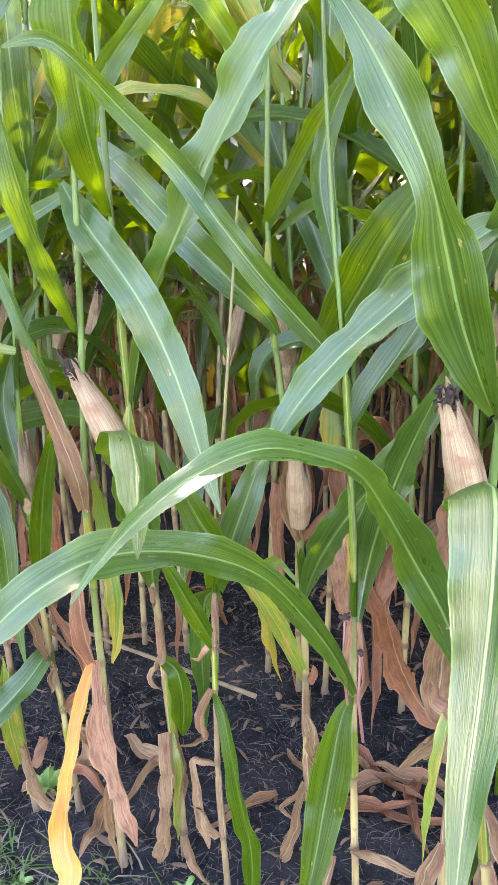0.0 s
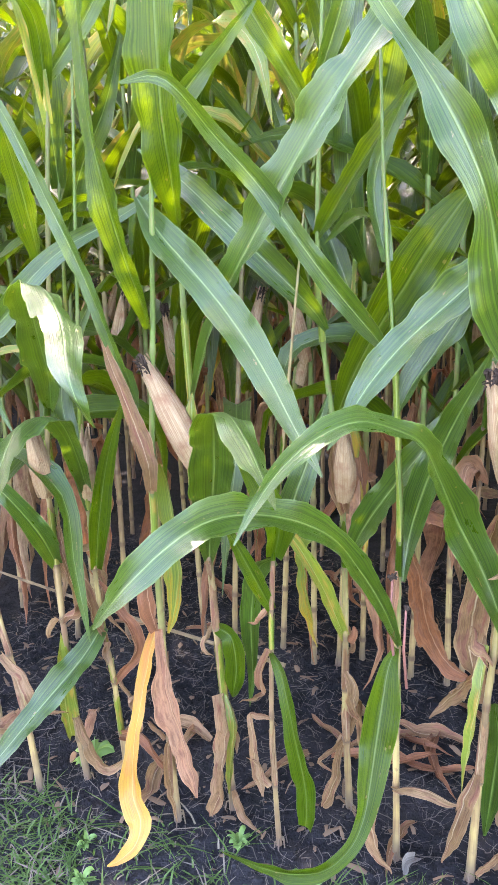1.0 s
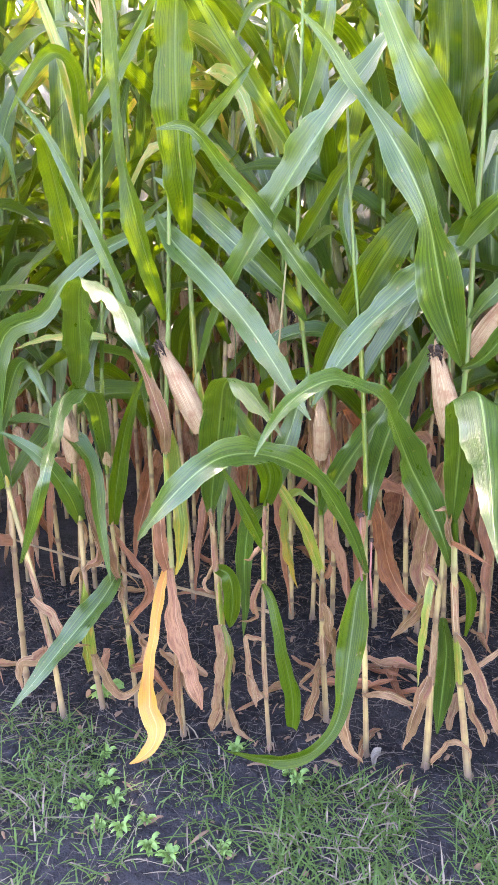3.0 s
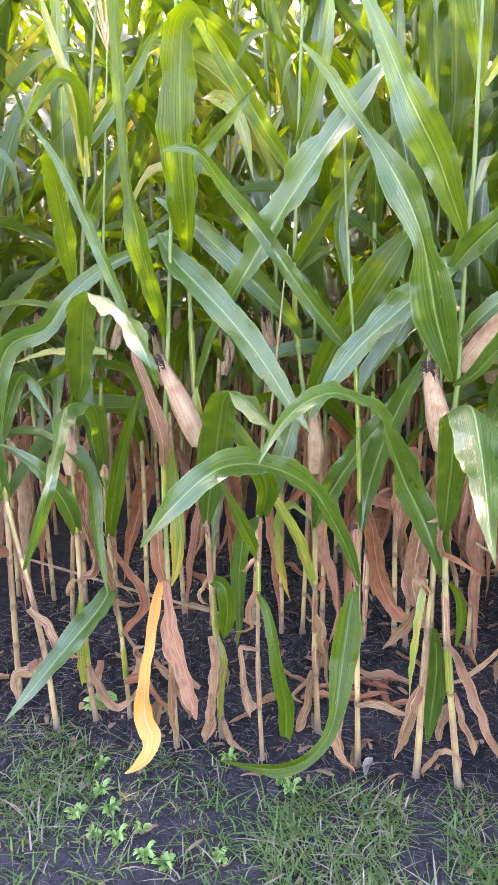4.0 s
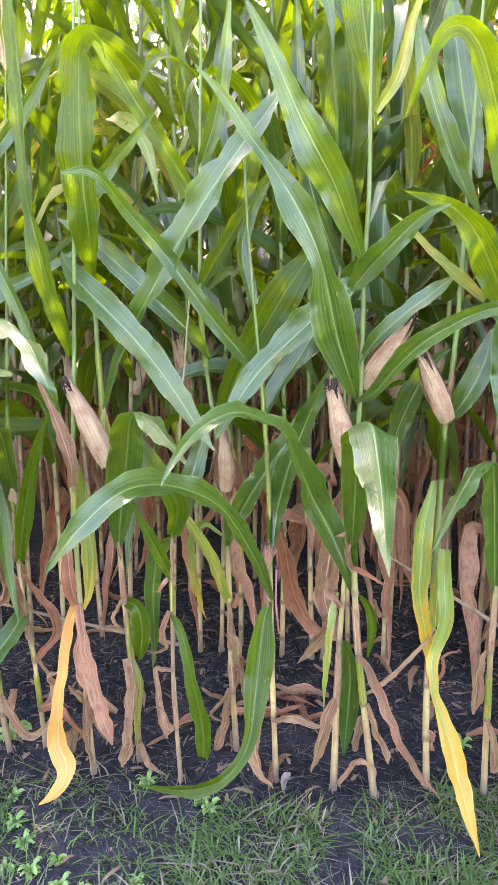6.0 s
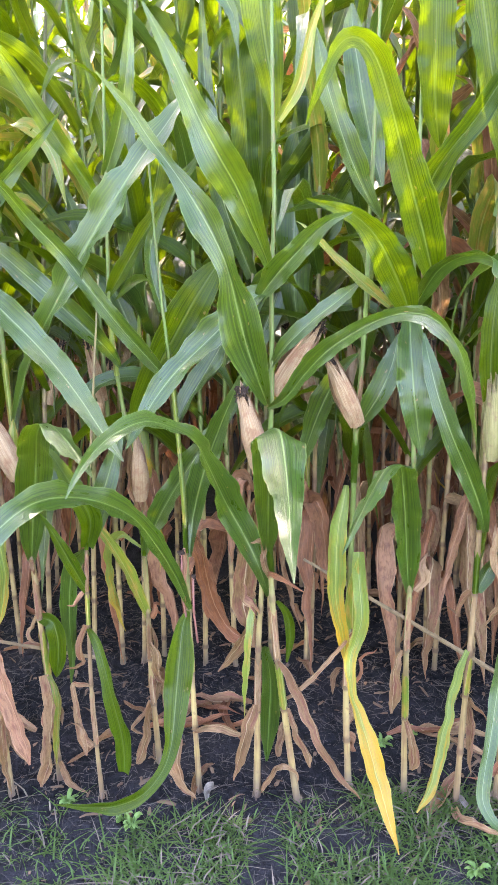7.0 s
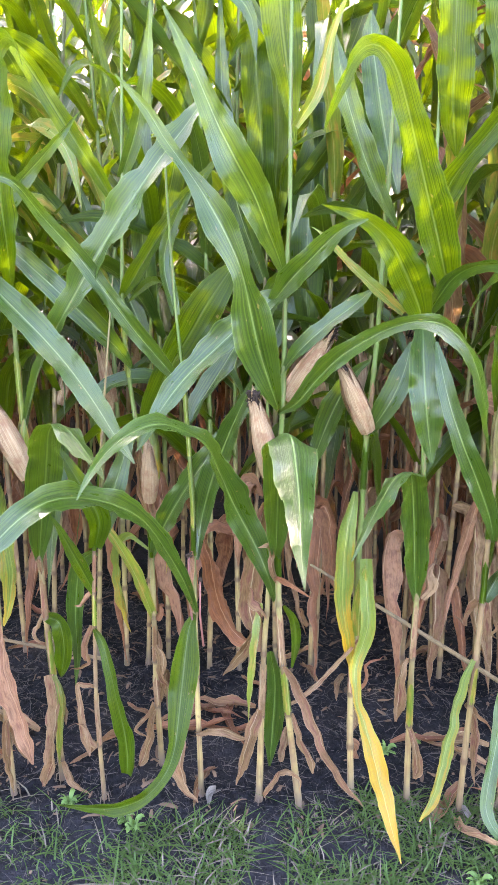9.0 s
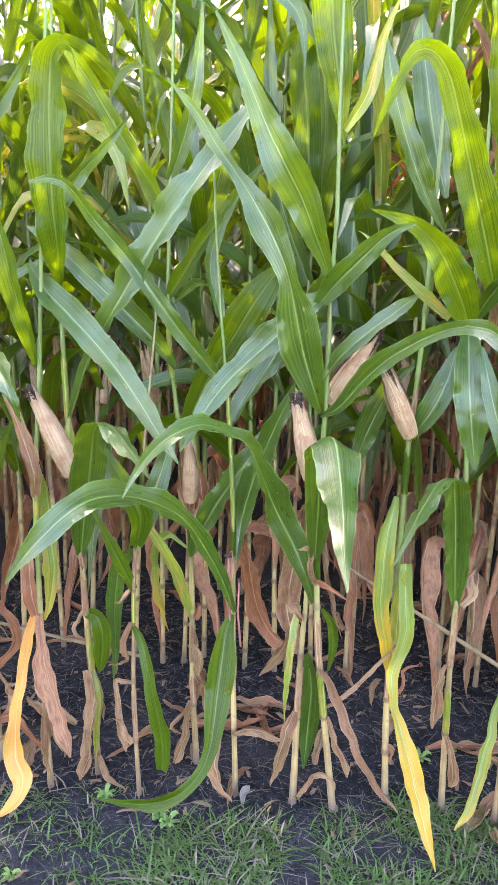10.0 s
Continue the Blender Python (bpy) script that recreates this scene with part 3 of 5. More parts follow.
def cob(plant, foot, tip, fat):
    """An ear whose husk has opened: rows of kernels show between the dry husk leaves."""
    a, b = Vector(foot), Vector(tip)
    axis = (b - a).normalized()
    ref = axis.cross(Vector((0.2, 1, 0))).normalized()
    oth = axis.cross(ref)
    v, f = [], []
    for i in range(15):
        s = (i + 0.5) / 15
        r = fat * 0.4 * math.sin(math.pi * (0.15 + 0.8 * s))
        for j in range(14):
            ang = 2 * math.pi * (j + 0.5 * (i % 2)) / 14
            d = ref * math.cos(ang) + oth * math.sin(ang)
            t = axis.cross(d)
            c = a + axis * ((b - a).length * s) + d * r
            w, h = r * 0.2, (b - a).length / 32
            k = len(v)
            v += [c - t * w - axis * h, c + t * w - axis * h, c + t * w + axis * h, c - t * w + axis * h]
            v += [c + d * w * 0.8 + (t * (p * 0.55 * w) + axis * (q * 0.55 * h)) for p, q in ((-1, -1), (1, -1), (1, 1), (-1, 1))]
            f += [(k + 4, k + 5, k + 6, k + 7), (k, k + 1, k + 5, k + 4), (k + 1, k + 2, k + 6, k + 5), (k + 2, k + 3, k + 7, k + 6), (k + 3, k, k + 4, k + 7)]
    e = part("ear", mesh_from("ear", [tuple(p) for p in v], f, KERNEL), plant, "opened ear with yellow kernels")
    rng = random.Random(8)
    for ang in (0.35, 2.75, 3.7, 4.7, 5.8):
        d = ref * math.cos(ang) + oth * math.sin(ang)
        pts = [a - axis * 0.01, a + axis * 0.05 + d * fat * 0.95, a + axis * 0.11 + d * fat * 1.1, a + axis * (b - a).length * 1.08 + d * fat * 0.4]
        bv, bf, bu = blade([tuple(p) for p in pts], fat * 2.1, (0, 10), 0.5, 0.06, 0.5, 10, 4, rng, 0.6, front=tuple(d))
        part("husk_leaf", mesh_from("husk_leaf", bv, bf, HUSK, bu), e, "dry tan husk leaf")


plant = corn('slender corn plant with a bare straw-coloured stalk', -1.28, -0.09, 0.0125, [(0.000, 0.00), (-0.018, 0.22), (-0.048, 0.43), (-0.079, 0.59), (-0.112, 0.77), (-0.123, 1.01), (-0.161, 1.90)], [0.24, 0.42, 0.59, 0.77, 0.94, 1.12, 1.29, 1.47, 1.64])
leaf(plant, "tan", 0.037, (-22, -16, -12, -7), [(-0.05, -0.02, 0.43), (0.03, -0.05, 0.40), (0.07, -0.05, 0.33), (0.12, -0.02, 0.29)], dry=1)
leaf(plant, "tan", 0.045, (31, 37, 44, 48), [(-0.03, 0.00, 0.24), (-0.05, -0.05, 0.22), (-0.08, -0.08, 0.21), (-0.07, -0.10, 0.14)], dry=1)
leaf(plant, "green", 0.070, (46, 36, 24, 7, 8, 5, 1, -3), [(-0.12, 0.00, 0.77), (-0.11, -0.05, 0.99), (-0.04, -0.05, 1.22), (0.08, -0.04, 1.28), (0.14, -0.02, 1.36), (0.21, 0.03, 1.43), (0.32, 0.08, 1.49), (0.47, 0.12, 1.58)])
leaf(plant, "green", 0.051, (25, 6, -34), [(-0.12, 0.00, 0.94), (-0.01, -0.02, 1.15), (0.10, -0.06, 1.02)])
plant = corn('corn plant with a drooping folded leaf and one tan ear', -1.18, -0.01, 0.0125, [(0.000, 0.00), (-0.019, 0.13), (-0.028, 0.42), (-0.029, 0.65), (-0.030, 0.84), (-0.010, 1.04), (0.018, 1.23), (0.035, 1.39), (0.054, 1.58), (0.077, 1.75), (0.092, 1.87), (0.164, 2.40)], [0.13, 0.20, 0.49, 0.65, 0.84, 1.04, 1.20, 1.39, 1.68, 1.77, 1.95, 2.14])
leaf(plant, "green", 0.062, (47, 57, 67, 71, 72), [(-0.03, 0.00, 0.65), (-0.03, -0.06, 0.76), (-0.07, -0.12, 0.88), (-0.14, -0.14, 0.94), (-0.19, -0.15, 0.96)])
leaf(plant, "green", (0.022, 0.064, 0.074, 0.075, 0.068, 0.079, 0.069, 0.048, 0.028, 0.003), (0, 0, 0, 0, 0, 0, 0, 0, 0, 0), [(0.002, 0.000, 1.058), (0.066, -0.091, 1.151), (0.121, -0.191, 1.244), (0.179, -0.295, 1.329), (0.229, -0.372, 1.383), (0.309, -0.448, 1.394), (0.409, -0.569, 1.363), (0.482, -0.681, 1.325), (0.513, -0.715, 1.288), (0.510, -0.670, 1.238)], across=-20)
leaf(plant, "fresh", (0.018, 0.053, 0.057, 0.043, 0.034, 0.021, 0.005), (0, 0, 0, 0, 3, 4, 3), [(0.019, 0.000, 1.363), (0.026, -0.040, 1.485), (0.028, -0.080, 1.603), (0.030, -0.117, 1.686), (0.030, -0.150, 1.721), (0.012, -0.174, 1.707), (-0.005, -0.200, 1.657)])
leaf(plant, "pale", 0.038, (51, 58, 64, 69), [(0.10, 0.00, 1.20), (0.02, -0.05, 1.21), (-0.07, -0.08, 1.20), (-0.14, -0.10, 1.18)])
leaf(plant, "pale", 0.053, (60, 53, 46), [(-0.04, 0.00, 0.13), (-0.03, -0.03, 0.30), (-0.02, -0.03, 0.47)], dry=0.3)
leaf(plant, "tan", 0.042, (-4, -9, -2, 16), [(-0.01, 0.00, 0.20), (0.06, -0.05, 0.15), (0.12, -0.06, 0.11), (0.19, -0.05, 0.20)], dry=1)
leaf(plant, "tan", 0.038, (22, 60, 73, 78), [(-0.03, 0.00, 0.49), (0.04, -0.03, 0.57), (0.01, -0.03, 0.70), (0.00, -0.02, 0.80)], dry=1)
leaf(plant, "green", 0.045, (34, 40, 47, 54), [(0.08, 0.00, 1.77), (0.16, 0.03, 1.88), (0.25, 0.05, 2.02), (0.30, 0.05, 2.08)])
leaf(plant, "pale", 0.038, (25, 38, 52, 67), [(0.07, 0.00, 1.68), (0.06, -0.03, 1.86), (0.00, -0.05, 2.08), (-0.02, -0.05, 2.18)])
leaf(plant, "fresh", 0.043, (47, 47, 85, 110, 108), [(0.07, 0.00, 1.73), (0.09, -0.05, 1.87), (0.07, -0.12, 1.91), (0.03, -0.18, 1.84), (-0.02, -0.20, 1.76)])
ear(plant, (-0.02, -0.03, 0.85), (0.00, -0.09, 1.04), 0.028, HUSK, 'ear in a dry tan husk', False)
plant = corn('corn plant with a low green leaf and folded upper leaf', -1.08, 0.03, 0.0110, [(0.000, 0.00), (-0.009, 0.14), (-0.019, 0.32), (-0.037, 0.46), (-0.046, 0.64), (-0.047, 0.78), (-0.048, 0.93), (-0.044, 1.06), (-0.028, 1.26), (-0.010, 1.50), (0.030, 2.00)], [0.14, 0.30, 0.42, 0.63, 0.79, 0.95, 1.11, 1.27, 1.44, 1.60, 1.76])
leaf(plant, "green", 0.077, (-4, -2, 1, 4, 8), [(-0.04, 0.00, 0.46), (-0.06, -0.08, 0.41), (-0.11, -0.20, 0.34), (-0.16, -0.30, 0.27), (-0.23, -0.36, 0.18)])
leaf(plant, "green", (0.030, 0.047, 0.053, 0.058, 0.064, 0.035, 0.032, 0.031, 0.008), (0, 0, 0, 0, 0, 0, 0, 0, 0), [(-0.045, 0.000, 0.844), (-0.005, -0.094, 0.958), (0.031, -0.189, 1.058), (0.035, -0.241, 1.100), (0.016, -0.329, 1.107), (0.078, -0.509, 1.054), (0.152, -0.686, 1.025), (0.107, -0.668, 0.915), (0.020, -0.600, 0.775)], across=14)
leaf(plant, "fresh", 0.053, (32, 33, 34, 34, 35), [(-0.04, 0.00, 0.63), (-0.01, -0.02, 0.76), (0.03, -0.03, 0.92), (0.07, -0.03, 1.04), (0.11, -0.02, 1.12)])
leaf(plant, "green", 0.051, (28, 38, 49, 58, 68), [(-0.04, 0.00, 0.79), (-0.08, 0.02, 0.92), (-0.12, 0.05, 1.09), (-0.05, 0.10, 1.29), (0.01, 0.14, 1.37)])
leaf(plant, "tan", 0.034, (42, 57, 69, 76, 88), [(-0.03, 0.00, 0.42), (-0.05, -0.04, 0.56), (-0.09, -0.06, 0.66), (-0.10, -0.06, 0.76), (-0.10, -0.04, 0.83)], dry=1)
leaf(plant, "red", 0.043, (25, 54, 73, 87), [(-0.02, 0.00, 0.30), (0.04, 0.02, 0.41), (-0.03, 0.02, 0.54), (-0.08, 0.03, 0.61)], dry=0.7)
leaf(plant, "tan", 0.032, (-34, -21, -18, -8, 5), [(-0.06, 0.02, 0.69), (-0.11, 0.05, 0.65), (-0.09, 0.06, 0.52), (-0.04, 0.06, 0.44), (0.02, 0.05, 0.39)], dry=1)
leaf(plant, "red", 0.047, (-7, -12, -5, 9), [(-0.01, 0.00, 0.14), (0.07, -0.02, 0.17), (0.13, -0.03, 0.10), (0.18, -0.02, 0.09)], dry=1)
ear(plant, (-0.05, 0.01, 0.81), (-0.02, -0.03, 1.01), 0.021, HUSK, 'ear in a dry tan husk', False)
plant = corn('corn plant with a hanging yellow leaf and red-brown leaf', -0.88, -0.08, 0.0125, [(0.000, 0.00), (-0.010, 0.14), (-0.010, 0.29), (-0.010, 0.45), (-0.013, 0.61), (-0.013, 0.80), (-0.011, 0.94), (0.004, 1.13), (0.015, 1.28), (0.026, 1.46), (0.034, 1.60), (0.042, 1.78), (0.051, 1.91), (0.091, 2.50)], [0.25, 0.55, 0.73, 0.90, 0.97, 1.22, 1.40, 1.60, 1.67, 1.86, 2.04, 2.23])
leaf(plant, "yellow", (0.022, 0.031, 0.029, 0.036, 0.056, 0.061, 0.046, 0.021, 0.003), (0, 0, 0, 0, 0, 0, 0, 0, 0), [(-0.027, 0.000, 0.551), (-0.035, -0.039, 0.483), (-0.039, -0.092, 0.385), (-0.046, -0.121, 0.294), (-0.041, -0.152, 0.206), (-0.008, -0.182, 0.158), (-0.010, -0.209, 0.116), (-0.041, -0.235, 0.086), (-0.065, -0.250, 0.076)], dry=0.25)
leaf(plant, "red", (0.019, 0.034, 0.055, 0.055, 0.037, 0.006), (0, 0, 0, 0, 0, 0), [(-0.009, -0.010, 0.561), (0.007, -0.039, 0.479), (0.024, -0.050, 0.391), (0.052, -0.060, 0.307), (0.075, -0.070, 0.224), (0.088, -0.070, 0.156)], dry=0.4)
leaf(plant, "red", (0.025, 0.040, 0.031, 0.006), (0, 0, 0, 0), [(-0.014, -0.020, 0.561), (-0.020, -0.034, 0.640), (-0.022, -0.036, 0.722), (-0.013, -0.030, 0.788)], dry=0.4)
leaf(plant, "turning", (0.015, 0.037, 0.048, 0.045, 0.023, 0.005), (0, 0, 0, 0, 0, 0), [(0.002, 0.020, 0.962), (0.004, 0.050, 0.884), (0.006, 0.060, 0.762), (0.005, 0.060, 0.639), (-0.012, 0.060, 0.547), (-0.021, 0.060, 0.507)], dry=0.4)
leaf(plant, "tan", 0.030, (-19, -6, 7), [(0.00, -0.01, 0.28), (0.00, -0.03, 0.18), (0.01, -0.03, 0.03)], dry=1)
leaf(plant, "tan", 0.027, (-29, -16, -3), [(0.00, 0.00, 0.25), (0.03, 0.00, 0.16), (0.05, 0.02, 0.09)], dry=1)
leaf(plant, "tan", 0.045, (32, 43, 51, 56, 61), [(-0.01, -0.01, 0.91), (0.00, -0.04, 0.99), (-0.03, -0.06, 1.12), (-0.06, -0.07, 1.23), (-0.08, -0.07, 1.29)], dry=0.3)
leaf(plant, "green", (0.012, 0.022, 0.027, 0.031, 0.029, 0.025, 0.016, 0.004), (4, 5, 8, 10, 11, 12, 15, 15), [(-0.011, 0.000, 0.996), (-0.033, -0.043, 1.154), (-0.062, -0.073, 1.293), (-0.103, -0.091, 1.424), (-0.144, -0.105, 1.530), (-0.185, -0.121, 1.642), (-0.231, -0.131, 1.732), (-0.284, -0.140, 1.803)])
leaf(plant, "fresh", (0.014, 0.034, 0.049, 0.056, 0.053, 0.029, 0.024, 0.032, 0.032, 0.026, 0.010), (0, 0, 0, 0, 0, 0, 0, 0, 0, 0, 0), [(0.004, 0.000, 1.266), (0.006, -0.030, 1.326), (-0.004, -0.060, 1.401), (-0.018, -0.080, 1.487), (-0.030, -0.090, 1.563), (-0.044, -0.090, 1.638), (-0.052, -0.090, 1.718), (-0.059, -0.080, 1.850), (-0.068, -0.070, 1.979), (-0.074, -0.060, 2.106), (-0.080, -0.050, 2.194)])
leaf(plant, "green", (0.013, 0.061, 0.075, 0.071, 0.065, 0.055, 0.035, 0.003), (-30, -30, -30, -30, -30, -30, -30, -30), [(-0.013, 0.020, 1.529), (0.033, 0.012, 1.463), (0.102, -0.025, 1.407), (0.184, -0.075, 1.344), (0.268, -0.149, 1.280), (0.342, -0.227, 1.218), (0.405, -0.304, 1.162), (0.467, -0.380, 1.114)])
leaf(plant, "green", 0.049, (39, 46, 53, 60), [(0.03, 0.00, 1.60), (0.09, 0.03, 1.71), (0.16, 0.05, 1.79), (0.25, 0.08, 1.90)])
plant = corn('corn plant with a dark-tipped ear and wide upper leaf', -0.76, -0.00, 0.0135, [(0.000, 0.00), (-0.005, 0.12), (-0.012, 0.33), (-0.026, 0.52), (-0.034, 0.71), (-0.046, 0.83), (-0.056, 0.97), (-0.063, 1.12), (-0.068, 1.27), (-0.071, 1.44), (-0.074, 1.58), (-0.074, 1.72), (-0.073, 1.86), (-0.067, 2.55)], [0.07, 0.33, 0.53, 0.71, 0.96, 1.10, 1.31, 1.52, 1.68, 1.84, 1.99, 2.15, 2.31])
leaf(plant, "green", (0.019, 0.068, 0.088, 0.086, 0.071, 0.073, 0.067, 0.041, 0.013, 0.002), (0, 0, 0, 0, 0, 0, 0, 0, 0, 0), [(-0.036, 0.000, 0.705), (-0.004, -0.058, 0.833), (0.039, -0.136, 0.971), (0.077, -0.222, 1.070), (0.116, -0.313, 1.151), (0.158, -0.364, 1.178), (0.215, -0.444, 1.165), (0.268, -0.532, 1.147), (0.310, -0.605, 1.131), (0.324, -0.630, 1.124)], across=-14)
leaf(plant, "fresh", 0.054, (-23, -32, -20, -12), [(-0.02, 0.00, 0.53), (0.02, -0.02, 0.52), (0.03, -0.02, 0.44), (0.01, 0.00, 0.34)], blunt=1)
leaf(plant, "tan", (0.033, 0.039, 0.043, 0.045, 0.010), (0, 0, 0, 0, 0), [(-0.010, -0.020, 0.361), (0.009, -0.050, 0.283), (0.000, -0.060, 0.174), (-0.018, -0.060, 0.079), (-0.040, -0.060, 0.012)], dry=0.8)
leaf(plant, "pale", (0.016, 0.025, 0.021, 0.005), (0, 0, 0, 0), [(0.000, -0.020, 0.359), (0.026, -0.040, 0.298), (0.017, -0.049, 0.188), (0.007, -0.040, 0.081)], dry=0.3)
leaf(plant, "green", (0.012, 0.024, 0.040, 0.062, 0.077, 0.083, 0.082, 0.068, 0.055, 0.032, 0.003), (-23, -25, -30, -30, -30, -30, -30, -30, -30, -30, -30), [(-0.059, 0.000, 1.092), (-0.017, -0.038, 1.195), (0.041, -0.080, 1.314), (0.114, -0.116, 1.423), (0.179, -0.139, 1.517), (0.247, -0.158, 1.616), (0.309, -0.165, 1.700), (0.365, -0.146, 1.779), (0.414, -0.124, 1.844), (0.453, -0.109, 1.903), (0.475, -0.100, 1.940)])
leaf(plant, "fresh", (0.018, 0.070, 0.087, 0.094, 0.093, 0.084, 0.064, 0.042, 0.023, 0.005), (0, 0, 0, 0, 0, 0, 0, 0, 0, 0), [(-0.068, -0.010, 1.469), (-0.043, -0.090, 1.577), (-0.040, -0.120, 1.665), (-0.039, -0.130, 1.771), (-0.038, -0.130, 1.874), (-0.032, -0.130, 1.963), (-0.021, -0.140, 2.012), (0.012, -0.170, 2.027), (0.045, -0.200, 2.004), (0.066, -0.220, 1.957)])
leaf(plant, "tan", 0.028, (-10, 2, 21), [(0.01, -0.01, 0.07), (0.05, -0.04, 0.01), (0.11, -0.08, 0.01)], dry=1)
leaf(plant, "pale", 0.048, (20, 19, 18), [(-0.05, -0.01, 0.96), (-0.05, -0.03, 1.06), (-0.05, -0.02, 1.12)], dry=0.1)
ear(plant, (-0.04, -0.04, 0.96), (-0.13, -0.09, 1.20), 0.035, HUSK, 'ear in a dry tan husk')
plant = corn('short corn plant with a thin pale stalk and broad top leaves', -0.61, -0.08, 0.0095, [(0.000, 0.00), (-0.005, 0.08), (-0.014, 0.29), (-0.013, 0.45), (-0.009, 0.66), (-0.003, 0.78), (0.008, 0.89), (0.024, 1.05), (0.070, 1.50)], [0.18, 0.37, 0.55, 0.65, 0.77, 0.93, 1.09, 1.26])
leaf(plant, "fresh", 0.040, (33, 40, 47, 55), [(-0.01, 0.00, 0.65), (-0.05, -0.03, 0.76), (-0.08, -0.05, 0.84), (-0.11, -0.06, 0.90)])
leaf(plant, "fresh", (0.008, 0.026, 0.033, 0.039, 0.051, 0.050, 0.034), (-10, -9, -5, -4, -3, 0, 1), [(-0.016, 0.000, 0.546), (0.017, -0.026, 0.510), (0.042, -0.050, 0.438), (0.060, -0.059, 0.357), (0.079, -0.060, 0.258), (0.085, -0.060, 0.183), (0.082, -0.060, 0.131)])
leaf(plant, "fresh", 0.066, (10, 28, 41, 47, 52), [(0.00, 0.00, 0.78), (0.02, -0.03, 0.87), (-0.01, -0.05, 0.95), (-0.05, -0.06, 1.03), (-0.09, -0.04, 1.08)])
leaf(plant, "green", 0.065, (7, 13, 20, 27), [(0.00, 0.00, 0.78), (0.03, 0.02, 0.88), (0.07, 0.05, 1.01), (0.10, 0.08, 1.13)])
leaf(plant, "green", 0.057, (-14, -9, -18, -15, -8), [(-0.01, 0.03, 0.76), (-0.07, 0.09, 0.69), (-0.10, 0.12, 0.54), (-0.10, 0.12, 0.40), (-0.11, 0.12, 0.29)])
leaf(plant, "tan", (0.009, 0.016, 0.016, 0.021, 0.024, 0.005), (0, 0, 0, 0, 0, 0), [(-0.017, 0.000, 0.366), (-0.042, -0.013, 0.380), (-0.062, -0.020, 0.375), (-0.058, -0.020, 0.285), (-0.046, -0.020, 0.198), (-0.036, -0.020, 0.154)], dry=0.6)
plant = corn('corn plant with a hanging tan ear and green leaves', -0.47, 0.09, 0.0125, [(0.000, 0.00), (-0.006, 0.09), (-0.016, 0.30), (-0.017, 0.51), (-0.021, 0.71), (-0.027, 0.83), (-0.040, 0.95), (-0.056, 1.08), (-0.075, 1.22), (-0.085, 1.33), (-0.087, 1.45), (-0.083, 1.57), (-0.080, 1.72), (-0.076, 1.86), (-0.059, 2.50)], [0.21, 0.36, 0.50, 0.69, 0.83, 1.05, 1.22, 1.47, 1.68, 1.75, 1.92, 2.08, 2.25])
leaf(plant, "pale", 0.042, (39, 46, 55, 62, 65), [(-0.02, 0.00, 0.50), (-0.05, -0.06, 0.64), (-0.09, -0.12, 0.77), (-0.13, -0.15, 0.85), (-0.17, -0.17, 0.94)])
leaf(plant, "green", (0.012, 0.050, 0.064, 0.059, 0.049, 0.032, 0.004), (-19, -22, -25, -25, -25, -25, -25), [(-0.022, 0.000, 0.684), (0.021, -0.035, 0.792), (0.073, -0.066, 0.888), (0.137, -0.092, 0.988), (0.203, -0.100, 1.079), (0.259, -0.100, 1.164), (0.296, -0.100, 1.228)])
leaf(plant, "fresh", (0.015, 0.051, 0.074, 0.093, 0.097, 0.070, 0.014), (-3, -4, -5, -5, -5, -5, -5), [(-0.049, 0.010, 1.040), (-0.012, 0.002, 1.135), (0.037, -0.012, 1.234), (0.100, -0.034, 1.338), (0.152, -0.050, 1.424), (0.195, -0.049, 1.488), (0.226, -0.040, 1.531)])
leaf(plant, "green", (0.011, 0.033, 0.055, 0.064, 0.055, 0.034, 0.004), (25, 30, 30, 30, 30, 30, 30), [(-0.064, -0.010, 1.247), (-0.086, -0.036, 1.292), (-0.140, -0.075, 1.361), (-0.227, -0.088, 1.447), (-0.343, -0.051, 1.540), (-0.418, -0.031, 1.595), (-0.477, -0.020, 1.627)])
leaf(plant, "fresh", (0.021, 0.043, 0.044, 0.040, 0.031, 0.018, 0.004), (-15, -15, -15, -15, -15, -15, -15), [(-0.085, 0.000, 1.441), (-0.050, -0.019, 1.489), (0.007, -0.046, 1.570), (0.068, -0.060, 1.653), (0.124, -0.060, 1.721), (0.165, -0.055, 1.772), (0.187, -0.050, 1.806)])
leaf(plant, "tan", (0.012, 0.029, 0.026, 0.005), (0, 0, 0, 0), [(-0.010, -0.010, 0.416), (0.014, -0.030, 0.388), (0.013, -0.027, 0.324), (0.027, -0.020, 0.282)], dry=0.7)
leaf(plant, "tan", (0.013, 0.033, 0.039, 0.006), (0, 0, 0, 0), [(-0.017, 0.000, 0.205), (-0.030, -0.026, 0.135), (-0.045, -0.042, 0.065), (-0.056, -0.050, 0.029)], dry=0.8)
leaf(plant, "tan", 0.032, (22, 25, 67), [(-0.01, 0.01, 0.22), (0.01, 0.02, 0.31), (0.02, 0.02, 0.14)], dry=1)
leaf(plant, "turning", (0.008, 0.020, 0.033, 0.042, 0.028, 0.005), (0, 0, 0, 0, 0, 0), [(-0.034, 0.030, 0.704), (-0.094, 0.069, 0.731), (-0.138, 0.093, 0.674), (-0.143, 0.108, 0.555), (-0.127, 0.110, 0.449), (-0.114, 0.110, 0.392)], dry=0.4)
